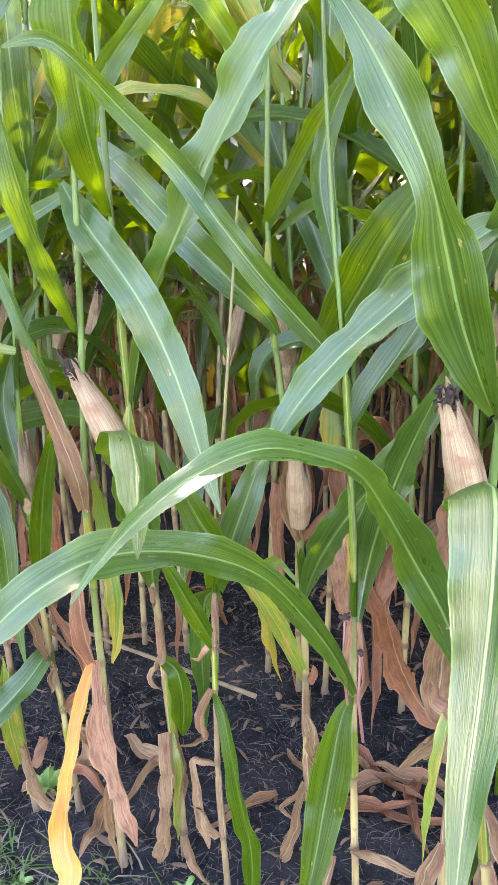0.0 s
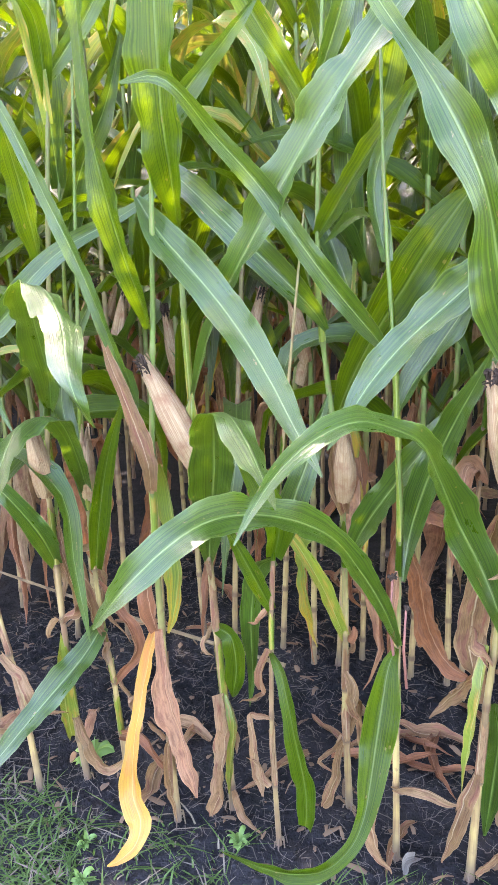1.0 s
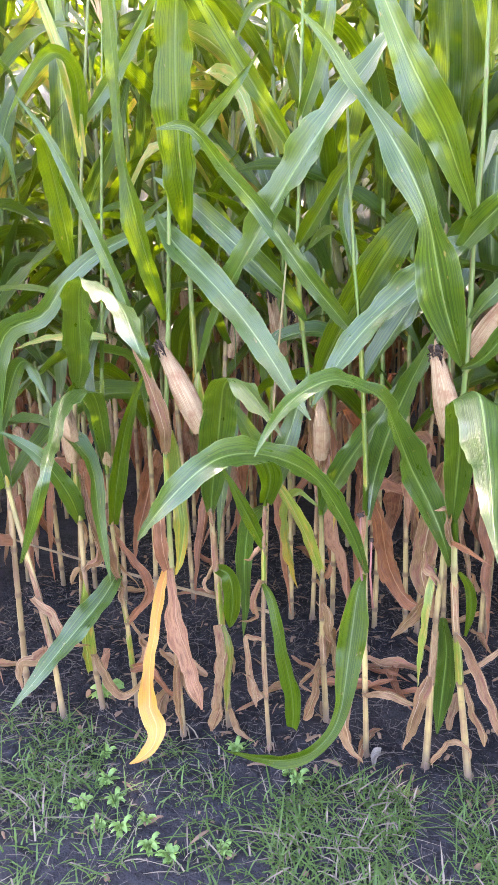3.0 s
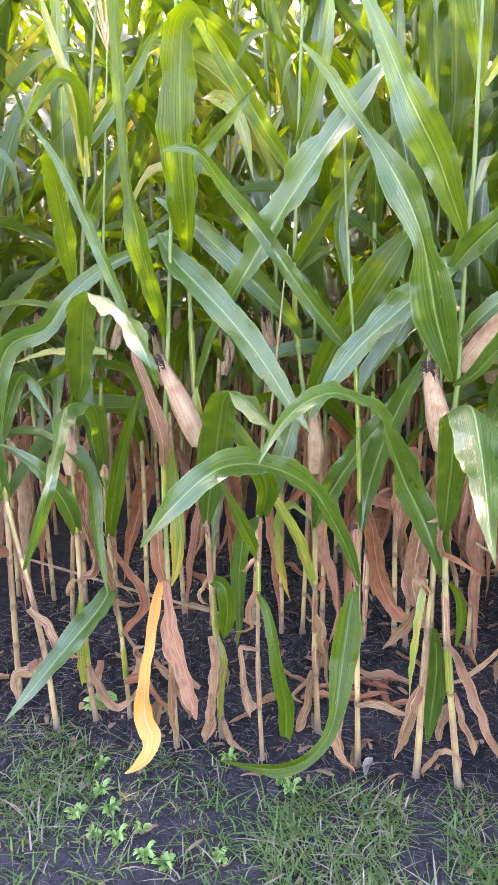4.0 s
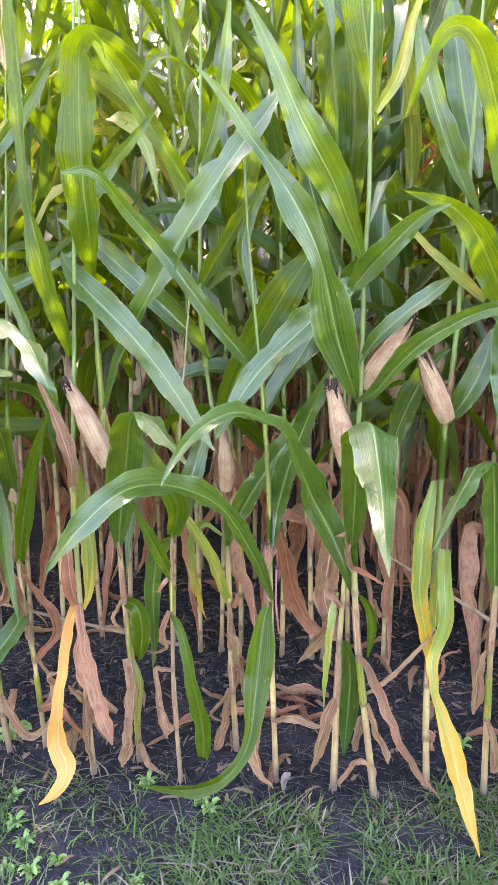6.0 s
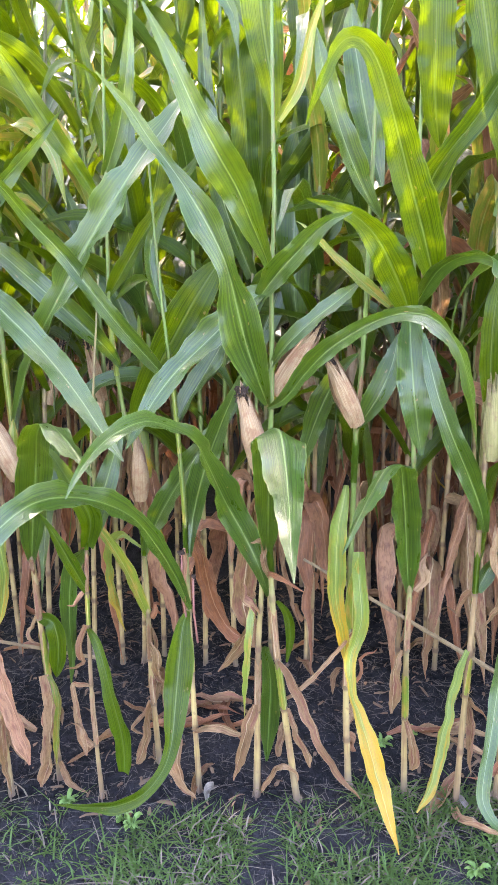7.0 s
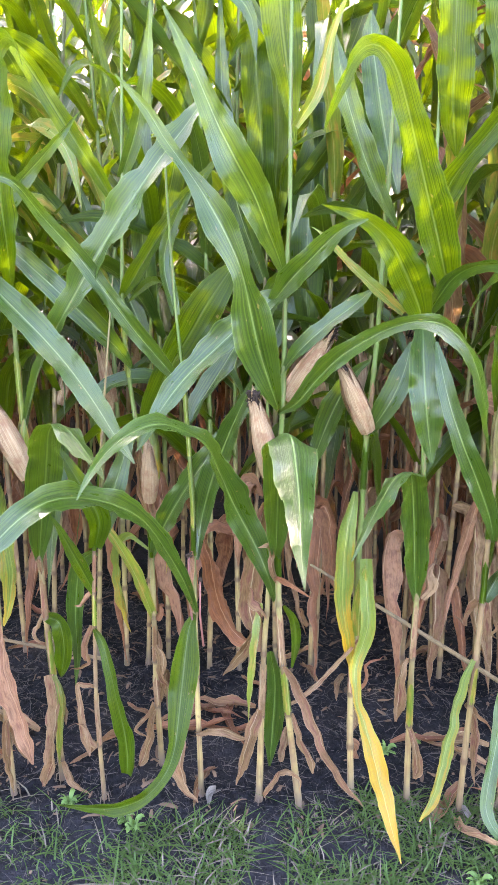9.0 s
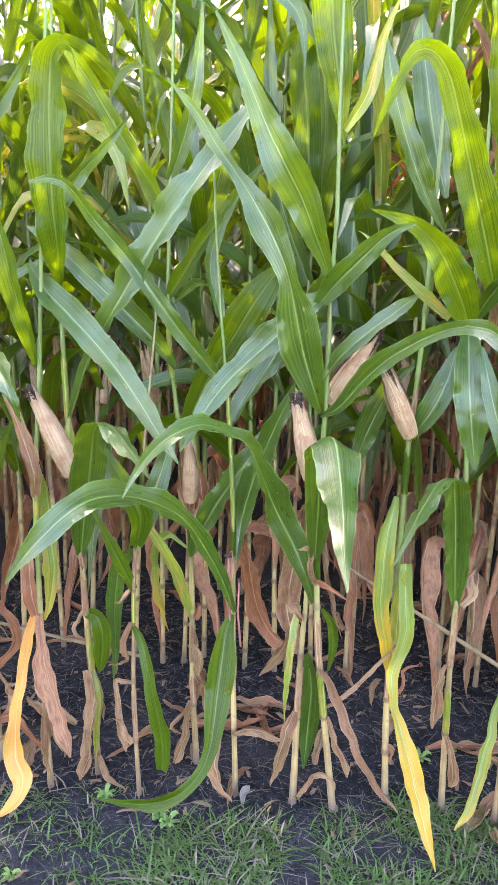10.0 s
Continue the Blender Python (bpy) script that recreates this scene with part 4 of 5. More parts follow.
leaf(plant, "fresh", (0.011, 0.034, 0.045, 0.045, 0.041, 0.030, 0.022, 0.004), (20, 20, 20, 20, 20, 20, 20, 20), [(-0.087, 0.000, 1.660), (-0.132, -0.020, 1.742), (-0.185, -0.050, 1.832), (-0.241, -0.060, 1.924), (-0.285, -0.080, 2.000), (-0.315, -0.100, 2.044), (-0.338, -0.120, 2.064), (-0.368, -0.120, 2.071)])
leaf(plant, "green", 0.049, (22, 29, 35, 41), [(-0.08, 0.00, 1.75), (-0.03, -0.02, 1.88), (0.00, -0.03, 2.04), (0.01, -0.02, 2.19)])
leaf(plant, "tan", 0.042, (13, 21, 29), [(-0.02, -0.01, 0.83), (-0.04, -0.03, 0.95), (-0.04, -0.03, 1.04)], dry=0.6)
ear(plant, (-0.02, -0.03, 0.87), (-0.01, -0.07, 1.05), 0.027, HUSK, 'ear in a dry tan husk', False)
plant = corn('corn plant with a withered dark bud and arching leaf', -0.33, -0.04, 0.0115, [(0.000, 0.00), (-0.005, 0.14), (-0.011, 0.32), (-0.014, 0.53), (-0.018, 0.76), (-0.019, 0.89), (-0.028, 1.05), (-0.040, 1.23), (-0.058, 1.40), (-0.068, 1.54), (-0.077, 1.70), (-0.083, 1.86)], [0.21, 0.39, 0.57, 0.75, 0.83, 1.03, 1.23, 1.40, 1.57, 1.74, 1.90])
leaf(plant, "fresh", (0.011, 0.041, 0.072, 0.068, 0.056, 0.040, 0.034, 0.035, 0.038, 0.021, 0.003), (0, 0, 0, 0, 0, 0, 0, 0, 0, 0, 0), [(-0.016, -0.010, 0.580), (-0.028, -0.041, 0.547), (-0.035, -0.073, 0.468), (-0.041, -0.108, 0.384), (-0.045, -0.139, 0.316), (-0.051, -0.171, 0.258), (-0.069, -0.212, 0.215), (-0.117, -0.238, 0.165), (-0.193, -0.229, 0.121), (-0.277, -0.213, 0.101), (-0.376, -0.180, 0.083)])
leaf(plant, "green", (0.012, 0.034, 0.044, 0.046, 0.06, 0.062, 0.066, 0.058, 0.046, 0.030, 0.003), (28, 34, 48, 65, 84, 98, 106, 112, 126, 132, 132), [(-0.010, -0.010, 0.587), (-0.038, -0.074, 0.710), (-0.069, -0.136, 0.810), (-0.108, -0.211, 0.913), (-0.156, -0.289, 0.977), (-0.211, -0.374, 1.020), (-0.259, -0.460, 1.037), (-0.297, -0.544, 1.022), (-0.350, -0.577, 0.967), (-0.399, -0.564, 0.908), (-0.430, -0.550, 0.867)])
leaf(plant, "green", (0.012, 0.045, 0.063, 0.064, 0.050, 0.026, 0.004), (-3, -8, -14, -18, -19, -19, -18), [(-0.009, 0.000, 0.737), (-0.002, 0.029, 0.829), (0.022, 0.022, 0.930), (0.052, 0.006, 1.022), (0.088, -0.023, 1.113), (0.123, -0.055, 1.194), (0.146, -0.080, 1.255)])
leaf(plant, "green", (0.011, 0.047, 0.061, 0.061, 0.040, 0.004), (-31, -35, -35, -35, -35, -35), [(-0.036, 0.000, 1.096), (-0.005, 0.020, 1.162), (0.036, 0.040, 1.228), (0.077, 0.050, 1.295), (0.112, 0.050, 1.354), (0.142, 0.040, 1.404)])
leaf(plant, "green", (0.009, 0.034, 0.043, 0.041, 0.039, 0.033, 0.022, 0.022, 0.004), (20, 20, 20, 20, 20, 18, 20, 20, 20), [(-0.053, 0.000, 1.227), (-0.086, -0.025, 1.274), (-0.149, -0.074, 1.364), (-0.206, -0.111, 1.452), (-0.270, -0.136, 1.547), (-0.328, -0.198, 1.630), (-0.357, -0.266, 1.690), (-0.390, -0.285, 1.711), (-0.441, -0.300, 1.703)])
leaf(plant, "red", (0.015, 0.054, 0.059, 0.045, 0.029, 0.005), (0, 0, 0, 0, 0, 0), [(-0.009, 0.050, 0.814), (0.003, 0.146, 0.687), (0.026, 0.234, 0.508), (0.062, 0.260, 0.404), (0.116, 0.256, 0.367), (0.155, 0.240, 0.362)], dry=0.5)
leaf(plant, "tan", (0.013, 0.022, 0.025, 0.004), (0, 0, 0, 0), [(-0.015, 0.000, 0.207), (0.044, -0.027, 0.240), (0.100, -0.028, 0.224), (0.146, 0.000, 0.189)], dry=0.6)
leaf(plant, "red", 0.014, (-6, -6, -6), [(-0.02, -0.02, 0.77), (-0.02, -0.03, 0.68), (-0.02, -0.03, 0.59)], dry=0.3)
leaf(plant, "tan", (0.016, 0.041, 0.029, 0.004), (0, 0, 0, 0), [(-0.053, 0.000, 0.171), (-0.056, -0.045, 0.129), (-0.035, -0.060, 0.072), (0.002, -0.080, 0.036)], dry=0.8)
leaf(plant, "green", 0.043, (28, 37, 47, 55), [(-0.06, 0.00, 1.40), (-0.09, 0.02, 1.54), (-0.05, 0.04, 1.67), (0.01, 0.05, 1.75)])
bud(plant, (-0.026, -0.03, 0.757), 0.011)
bud(plant, (0.004, -0.03, 0.69), 0.007)
plant = corn('corn plant with a dry twisted leaf and arching green leaf', -0.16, -0.05, 0.0140, [(0.000, 0.00), (-0.001, 0.09), (0.004, 0.28), (0.008, 0.47), (0.015, 0.59), (0.020, 0.67), (0.020, 0.85), (0.015, 1.00), (0.005, 1.35)], [0.28, 0.47, 0.59, 0.75, 0.92, 1.10])
leaf(plant, "green", (0.017, 0.042, 0.071, 0.082, 0.062, 0.044, 0.042, 0.044, 0.040, 0.026, 0.013, 0.002), (12, 16, 24, 36, 55, 76, 94, 105, 112, 112, 110, 105), [(0.039, 0.000, 0.631), (0.013, -0.020, 0.722), (-0.024, -0.022, 0.809), (-0.069, -0.052, 0.909), (-0.104, -0.127, 1.028), (-0.126, -0.208, 1.113), (-0.165, -0.277, 1.158), (-0.209, -0.356, 1.190), (-0.251, -0.440, 1.187), (-0.280, -0.531, 1.168), (-0.294, -0.625, 1.140), (-0.304, -0.670, 1.110)])
leaf(plant, "tan", (0.023, 0.046, 0.043, 0.026, 0.004), (0, 0, 0, 0, 0), [(-0.005, -0.010, 0.301), (-0.021, -0.047, 0.270), (-0.039, -0.070, 0.201), (-0.055, -0.076, 0.146), (-0.063, -0.080, 0.111)], dry=0.8)
leaf(plant, "pale", 0.031, (22, 32, 41, 51), [(0.00, 0.00, 0.62), (-0.01, -0.04, 0.52), (-0.02, -0.05, 0.41), (-0.03, -0.05, 0.28)], dry=0.3)
leaf(plant, "green", (0.021, 0.047, 0.058, 0.006), (0, 0, 0, 0), [(0.025, 0.030, 0.463), (0.039, 0.060, 0.343), (0.034, 0.078, 0.203), (0.025, 0.080, 0.059)])
leaf(plant, "tan", 0.022, (6, -2, 22, 41), [(0.01, 0.00, 0.02), (0.07, -0.04, 0.13), (0.11, -0.04, 0.12), (0.12, -0.04, 0.05)], dry=1)
leaf(plant, "tan", (0.010, 0.036, 0.043, 0.027, 0.004), (0, 0, 0, 0, 0), [(0.000, 0.030, 0.553), (-0.028, 0.089, 0.481), (-0.064, 0.143, 0.396), (-0.099, 0.148, 0.348), (-0.118, 0.120, 0.331)], dry=0.7)
leaf(plant, "tan", (0.020, 0.057, 0.071, 0.060, 0.006), (0, 0, 0, 0, 0), [(0.007, 0.030, 0.905), (-0.014, 0.084, 0.776), (-0.032, 0.099, 0.650), (-0.038, 0.100, 0.554), (-0.019, 0.100, 0.473)], dry=0.5)
plant = corn('corn plant with a dark-silked ear and a bright folded leaf', -0.04, -0.07, 0.0135, [(0.000, 0.00), (-0.014, 0.11), (-0.041, 0.30), (-0.062, 0.49), (-0.071, 0.60), (-0.074, 0.72), (-0.084, 0.84), (-0.078, 1.01), (-0.071, 1.13), (-0.068, 1.30), (-0.069, 1.46), (-0.064, 1.57), (-0.060, 1.66), (-0.062, 1.82), (-0.063, 1.96), (-0.067, 2.56)], [0.30, 0.45, 0.63, 0.70, 0.81, 0.98, 1.16, 1.27, 1.46, 1.64, 1.81, 1.98, 2.14, 2.31])
leaf(plant, "green", (0.015, 0.055, 0.070, 0.067, 0.069, 0.104, 0.082, 0.053, 0.027, 0.002), (0, 0, 0, 0, 0, 0, 0, 0, 0, 0), [(-0.082, 0.000, 0.756), (-0.078, -0.077, 0.881), (-0.074, -0.165, 1.002), (-0.075, -0.238, 1.089), (-0.072, -0.305, 1.156), (-0.044, -0.349, 1.176), (-0.028, -0.470, 1.131), (-0.019, -0.617, 1.090), (-0.015, -0.734, 1.062), (-0.008, -0.840, 1.032)], across=-3)
leaf(plant, "green", (0.013, 0.057, 0.092, 0.098, 0.049, 0.055, 0.079, 0.051, 0.028, 0.031, 0.024, 0.003), (0, 0, 0, 0, 0, 0, 0, 0, 0, 0, 0, 0), [(-0.080, -0.020, 1.170), (-0.102, -0.060, 1.243), (-0.127, -0.090, 1.328), (-0.145, -0.120, 1.416), (-0.160, -0.140, 1.490), (-0.177, -0.150, 1.543), (-0.214, -0.150, 1.618), (-0.255, -0.140, 1.686), (-0.295, -0.130, 1.742), (-0.343, -0.120, 1.805), (-0.390, -0.110, 1.875), (-0.460, -0.100, 1.949)])
leaf(plant, "green", (0.010, 0.030, 0.055, 0.080, 0.089, 0.072, 0.050, 0.039, 0.026, 0.006), (0, 0, 0, 0, 0, 0, 0, 0, 0, 0), [(-0.063, 0.000, 1.481), (-0.084, -0.030, 1.544), (-0.109, -0.070, 1.607), (-0.141, -0.110, 1.686), (-0.175, -0.150, 1.748), (-0.210, -0.160, 1.812), (-0.240, -0.160, 1.876), (-0.270, -0.150, 1.942), (-0.300, -0.140, 2.002), (-0.343, -0.120, 2.082)])
leaf(plant, "green", (0.012, 0.056, 0.071, 0.070, 0.061, 0.049, 0.024, 0.002), (30, 30, 30, 30, 30, 30, 30, 30), [(-0.067, 0.000, 1.463), (-0.115, -0.018, 1.435), (-0.174, -0.039, 1.384), (-0.239, -0.059, 1.323), (-0.302, -0.106, 1.262), (-0.350, -0.151, 1.199), (-0.385, -0.186, 1.135), (-0.410, -0.200, 1.094)])
leaf(plant, "green", (0.018, 0.058, 0.057, 0.041, 0.026, 0.003), (-15, -15, -15, -15, -15, -15), [(-0.108, 0.000, 1.425), (-0.055, -0.049, 1.492), (-0.007, -0.096, 1.542), (0.038, -0.142, 1.588), (0.071, -0.170, 1.613), (0.116, -0.200, 1.628)])
leaf(plant, "green", (0.008, 0.029, 0.047, 0.046, 0.039, 0.030, 0.032, 0.041, 0.044, 0.031, 0.017, 0.002), (-20, -20, -20, -20, -20, -20, -20, -20, -16, -11, -9, -8), [(-0.080, -0.010, 1.158), (-0.034, -0.045, 1.190), (0.015, -0.099, 1.259), (0.066, -0.159, 1.321), (0.120, -0.217, 1.366), (0.176, -0.277, 1.402), (0.228, -0.332, 1.418), (0.272, -0.384, 1.408), (0.305, -0.441, 1.366), (0.328, -0.460, 1.296), (0.346, -0.444, 1.220), (0.361, -0.420, 1.145)])
leaf(plant, "green", (0.010, 0.037, 0.044, 0.039, 0.005), (-30, -30, -30, -30, -30), [(-0.078, 0.000, 1.255), (-0.027, -0.020, 1.323), (0.035, -0.020, 1.382), (0.098, -0.003, 1.429), (0.158, 0.030, 1.476)])
leaf(plant, "tan", (0.009, 0.028, 0.032, 0.034, 0.024, 0.003), (0, 0, 0, 0, 0, 0), [(-0.054, -0.010, 0.451), (-0.023, -0.038, 0.432), (0.017, -0.082, 0.366), (0.052, -0.116, 0.288), (0.097, -0.144, 0.213), (0.161, -0.160, 0.138)], dry=0.6)
leaf(plant, "fresh", (0.010, 0.024, 0.026, 0.006), (0, 0, 0, 0), [(-0.058, 0.020, 0.616), (-0.032, 0.040, 0.568), (-0.023, 0.040, 0.501), (-0.033, 0.040, 0.419)])
leaf(plant, "red", 0.020, (-24, -17, -18, -12), [(-0.08, -0.02, 0.71), (-0.05, -0.06, 0.72), (-0.02, -0.10, 0.72), (0.02, -0.14, 0.71)], dry=0.6)
leaf(plant, "tan", (0.009, 0.020, 0.024, 0.004), (0, 0, 0, 0), [(-0.028, 0.000, 0.300), (-0.005, -0.030, 0.259), (0.023, -0.037, 0.183), (0.035, -0.040, 0.141)], dry=0.6)
leaf(plant, "fresh", (0.008, 0.034, 0.059, 0.084, 0.094, 0.096), (0, 0, 0, 0, 0, 0), [(-0.050, 0.000, 1.814), (-0.060, 0.011, 1.886), (-0.067, 0.020, 1.950), (-0.079, 0.027, 2.026), (-0.089, 0.030, 2.100), (-0.097, 0.030, 2.190)])
leaf(plant, "pale", 0.034, (6, 16, 27, 38), [(-0.05, 0.00, 1.85), (0.00, -0.02, 1.93), (0.03, -0.03, 2.05), (0.07, -0.03, 2.14)])
ear(plant, (-0.10, -0.03, 1.00), (-0.14, -0.10, 1.22), 0.033, HUSK, 'ear in a dry tan husk')
ear(plant, (-0.06, 0.03, 1.19), (0.05, 0.00, 1.37), 0.034, HUSK, 'ear in a dry tan husk')
plant = corn('corn plant with a long hanging yellow leaf and a tan ear', 0.11, -0.00, 0.0135, [(0.000, 0.00), (-0.007, 0.13), (-0.013, 0.26), (-0.011, 0.52), (-0.005, 0.76), (-0.001, 0.95), (0.003, 1.11), (0.013, 1.23), (0.020, 1.36), (0.024, 1.49), (0.027, 1.63), (0.032, 1.76), (0.036, 1.92), (0.054, 2.55)], [0.16, 0.33, 0.49, 0.72, 0.94, 1.09, 1.26, 1.43, 1.66, 1.76, 1.94, 2.11, 2.29])
leaf(plant, "turning", (0.033, 0.041, 0.041, 0.034, 0.033, 0.023, 0.028, 0.047, 0.051, 0.034, 0.003), (0, 0, 0, 0, 0, 0, 0, 0, 0, 0, 0), [(0.012, -0.030, 0.752), (0.015, -0.059, 0.666), (0.018, -0.077, 0.584), (0.004, -0.090, 0.516), (-0.014, -0.102, 0.455), (-0.006, -0.143, 0.395), (0.009, -0.176, 0.356), (0.028, -0.224, 0.305), (0.051, -0.285, 0.241), (0.072, -0.341, 0.179), (0.095, -0.400, 0.110)], dry=0.35)
leaf(plant, "turning", (0.015, 0.044, 0.052, 0.045, 0.033, 0.006), (0, 0, 0, 0, 0, 0), [(-0.022, -0.010, 0.935), (-0.040, -0.030, 0.833), (-0.049, -0.038, 0.722), (-0.044, -0.034, 0.605), (-0.025, -0.027, 0.500), (-0.008, -0.020, 0.383)], dry=0.3)
leaf(plant, "pale", 0.046, (-5, -1, 2), [(0.00, -0.02, 0.52), (0.00, -0.04, 0.64), (0.01, -0.06, 0.75)])
leaf(plant, "tan", (0.009, 0.015, 0.018, 0.004), (0, 0, 0, 0), [(-0.002, -0.020, 0.509), (-0.065, -0.052, 0.440), (-0.136, -0.060, 0.367), (-0.206, -0.060, 0.301)], dry=0.5)
leaf(plant, "green", (0.010, 0.042, 0.061, 0.058, 0.006), (-25, -25, -23, -15, -11), [(-0.002, 0.000, 1.085), (0.030, -0.019, 1.133), (0.064, -0.026, 1.195), (0.093, -0.010, 1.266), (0.109, 0.020, 1.336)])
leaf(plant, "green", (0.009, 0.028, 0.062, 0.062, 0.038, 0.004), (20, 20, 18, 14, 12, 11), [(0.007, 0.020, 1.285), (-0.029, 0.033, 1.253), (-0.064, 0.052, 1.189), (-0.101, 0.073, 1.099), (-0.131, 0.089, 1.007), (-0.153, 0.100, 0.930)])
leaf(plant, "green", (0.013, 0.058, 0.075, 0.073, 0.051, 0.006), (0, 0, 0, 0, 0, 0), [(0.057, 0.020, 1.704), (0.038, 0.080, 1.799), (0.017, 0.120, 1.915), (0.002, 0.150, 2.016), (-0.012, 0.170, 2.104), (-0.015, 0.180, 2.171)])
leaf(plant, "green", (0.010, 0.041, 0.057, 0.059, 0.051, 0.031, 0.004), (25, 25, 21, 18, 14, 10, 8), [(0.055, 0.000, 1.625), (0.016, -0.021, 1.681), (-0.028, -0.039, 1.772), (-0.062, -0.050, 1.861), (-0.086, -0.050, 1.936), (-0.100, -0.046, 1.999), (-0.110, -0.040, 2.059)])
ear(plant, (0.00, -0.04, 1.11), (-0.08, -0.12, 1.30), 0.031, HUSK, 'ear in a dry tan husk')
plant = corn('corn plant with a folded leaf below arching green leaves', 0.27, -0.02, 0.0125, [(0.000, 0.00), (-0.005, 0.16), (-0.008, 0.43), (-0.005, 0.64), (-0.004, 0.80), (-0.004, 0.97), (-0.017, 1.17), (-0.032, 1.35), (-0.022, 1.49), (-0.022, 1.63), (-0.018, 1.76), (-0.018, 1.91), (-0.019, 2.55)], [0.25, 0.46, 0.64, 0.82, 1.01, 1.19, 1.38, 1.45, 1.60, 1.79, 1.96, 2.13, 2.30])
leaf(plant, "green", (0.018, 0.064, 0.070, 0.068, 0.060, 0.072, 0.054, 0.030, 0.002), (0, 0, 0, 0, 0, 0, 0, 0, 0), [(-0.008, 0.000, 0.634), (-0.022, -0.039, 0.765), (-0.038, -0.095, 0.894), (-0.053, -0.150, 0.982), (-0.069, -0.205, 1.046), (-0.103, -0.243, 1.051), (-0.144, -0.330, 1.021), (-0.184, -0.435, 0.986), (-0.222, -0.520, 0.938)], across=18)
leaf(plant, "fresh", (0.021, 0.066, 0.091, 0.073, 0.046, 0.030, 0.002), (3, 3, 4, 5, 5, 5, 5), [(-0.029, -0.020, 1.378), (-0.051, -0.054, 1.436), (-0.087, -0.098, 1.505), (-0.126, -0.139, 1.570), (-0.169, -0.166, 1.614), (-0.215, -0.184, 1.638), (-0.295, -0.200, 1.662)])
leaf(plant, "fresh", (0.011, 0.065, 0.089, 0.088, 0.074, 0.065, 0.060, 0.045, 0.041, 0.035, 0.027, 0.004), (3, 3, 3, 3, 3, 3, 5, 5, 5, 4, 3, 3), [(0.030, -0.020, 1.459), (0.009, -0.050, 1.517), (-0.019, -0.089, 1.597), (-0.055, -0.126, 1.697), (-0.087, -0.156, 1.791), (-0.114, -0.181, 1.870), (-0.143, -0.205, 1.940), (-0.178, -0.225, 1.979), (-0.212, -0.238, 1.979), (-0.242, -0.267, 1.942), (-0.269, -0.299, 1.878), (-0.297, -0.300, 1.801)])
leaf(plant, "green", (0.014, 0.038, 0.041, 0.033, 0.030, 0.045, 0.040, 0.026, 0.003), (-8, -9, -12, -15, -12, -2, 0, -2, -3), [(-0.021, 0.000, 1.402), (0.000, -0.054, 1.456), (0.025, -0.113, 1.505), (0.062, -0.184, 1.531), (0.103, -0.257, 1.531), (0.122, -0.321, 1.500), (0.115, -0.413, 1.431), (0.119, -0.440, 1.343), (0.133, -0.420, 1.229)])
leaf(plant, "green", (0.033, 0.075, 0.078, 0.059, 0.008), (0, 0, 0, 0, 0), [(-0.033, -0.030, 1.381), (-0.034, -0.089, 1.300), (-0.029, -0.117, 1.213), (-0.018, -0.120, 1.129), (-0.005, -0.120, 1.050)])
leaf(plant, "fresh", (0.015, 0.066, 0.050, 0.053, 0.046, 0.031, 0.003), (-2, -3, -5, -5, -5, -5, -5), [(-0.009, 0.000, 1.643), (0.010, -0.029, 1.715), (0.048, -0.060, 1.778), (0.098, -0.089, 1.842), (0.140, -0.109, 1.911), (0.177, -0.120, 1.978), (0.214, -0.120, 2.036)])
leaf(plant, "tan", (0.011, 0.030, 0.035, 0.006), (0, 0, 0, 0), [(-0.024, -0.010, 0.464), (-0.045, -0.029, 0.414), (-0.044, -0.023, 0.323), (-0.047, -0.020, 0.268)], dry=0.7)
leaf(plant, "tan", (0.012, 0.021, 0.031, 0.009), (0, 0, 0, 0), [(-0.004, 0.000, 0.246), (0.006, -0.033, 0.202), (0.016, -0.037, 0.142), (0.012, -0.040, 0.106)], dry=0.5)
leaf(plant, "pale", 0.036, (19, 28, 38, 49), [(-0.08, 0.00, 1.41), (-0.21, -0.05, 1.52), (-0.29, -0.08, 1.60), (-0.32, -0.08, 1.62)])
leaf(plant, "fresh", (0.008, 0.053, 0.079, 0.085, 0.086, 0.083), (0, 0, 0, 0, 0, 0), [(0.034, 0.030, 1.792), (0.023, 0.016, 1.850), (0.012, -0.002, 1.926), (0.009, -0.018, 2.022), (0.007, -0.020, 2.107), (0.004, -0.020, 2.190)])
plant = corn('corn plant with a half-green ear and a drying lower leaf', 0.41, -0.06, 0.0125, [(0.000, 0.00), (0.004, 0.11), (0.011, 0.31), (0.018, 0.48), (0.024, 0.67), (0.026, 0.83), (0.030, 1.00), (0.033, 1.15), (0.035, 1.32), (0.033, 1.49), (0.030, 1.65), (0.030, 1.82), (0.034, 2.55)], [0.17, 0.35, 0.47, 0.65, 0.83, 1.00, 1.18, 1.35, 1.52, 1.62, 1.79, 1.96, 2.13, 2.30])
leaf(plant, "green", (0.014, 0.041, 0.056, 0.053, 0.043, 0.034, 0.008), (6, 7, 8, 8, 6, 4, 3), [(0.036, -0.020, 0.830), (0.013, -0.045, 0.905), (-0.032, -0.082, 1.008), (-0.076, -0.109, 1.101), (-0.113, -0.110, 1.196), (-0.134, -0.092, 1.276), (-0.148, -0.060, 1.350)])
leaf(plant, "turning", (0.019, 0.029, 0.032, 0.037, 0.028, 0.004), (0, 0, 0, 0, 0, 0), [(0.008, 0.000, 0.483), (-0.026, -0.026, 0.417), (-0.054, -0.069, 0.306), (-0.076, -0.103, 0.226), (-0.104, -0.133, 0.143), (-0.133, -0.160, 0.086)], dry=0.6)
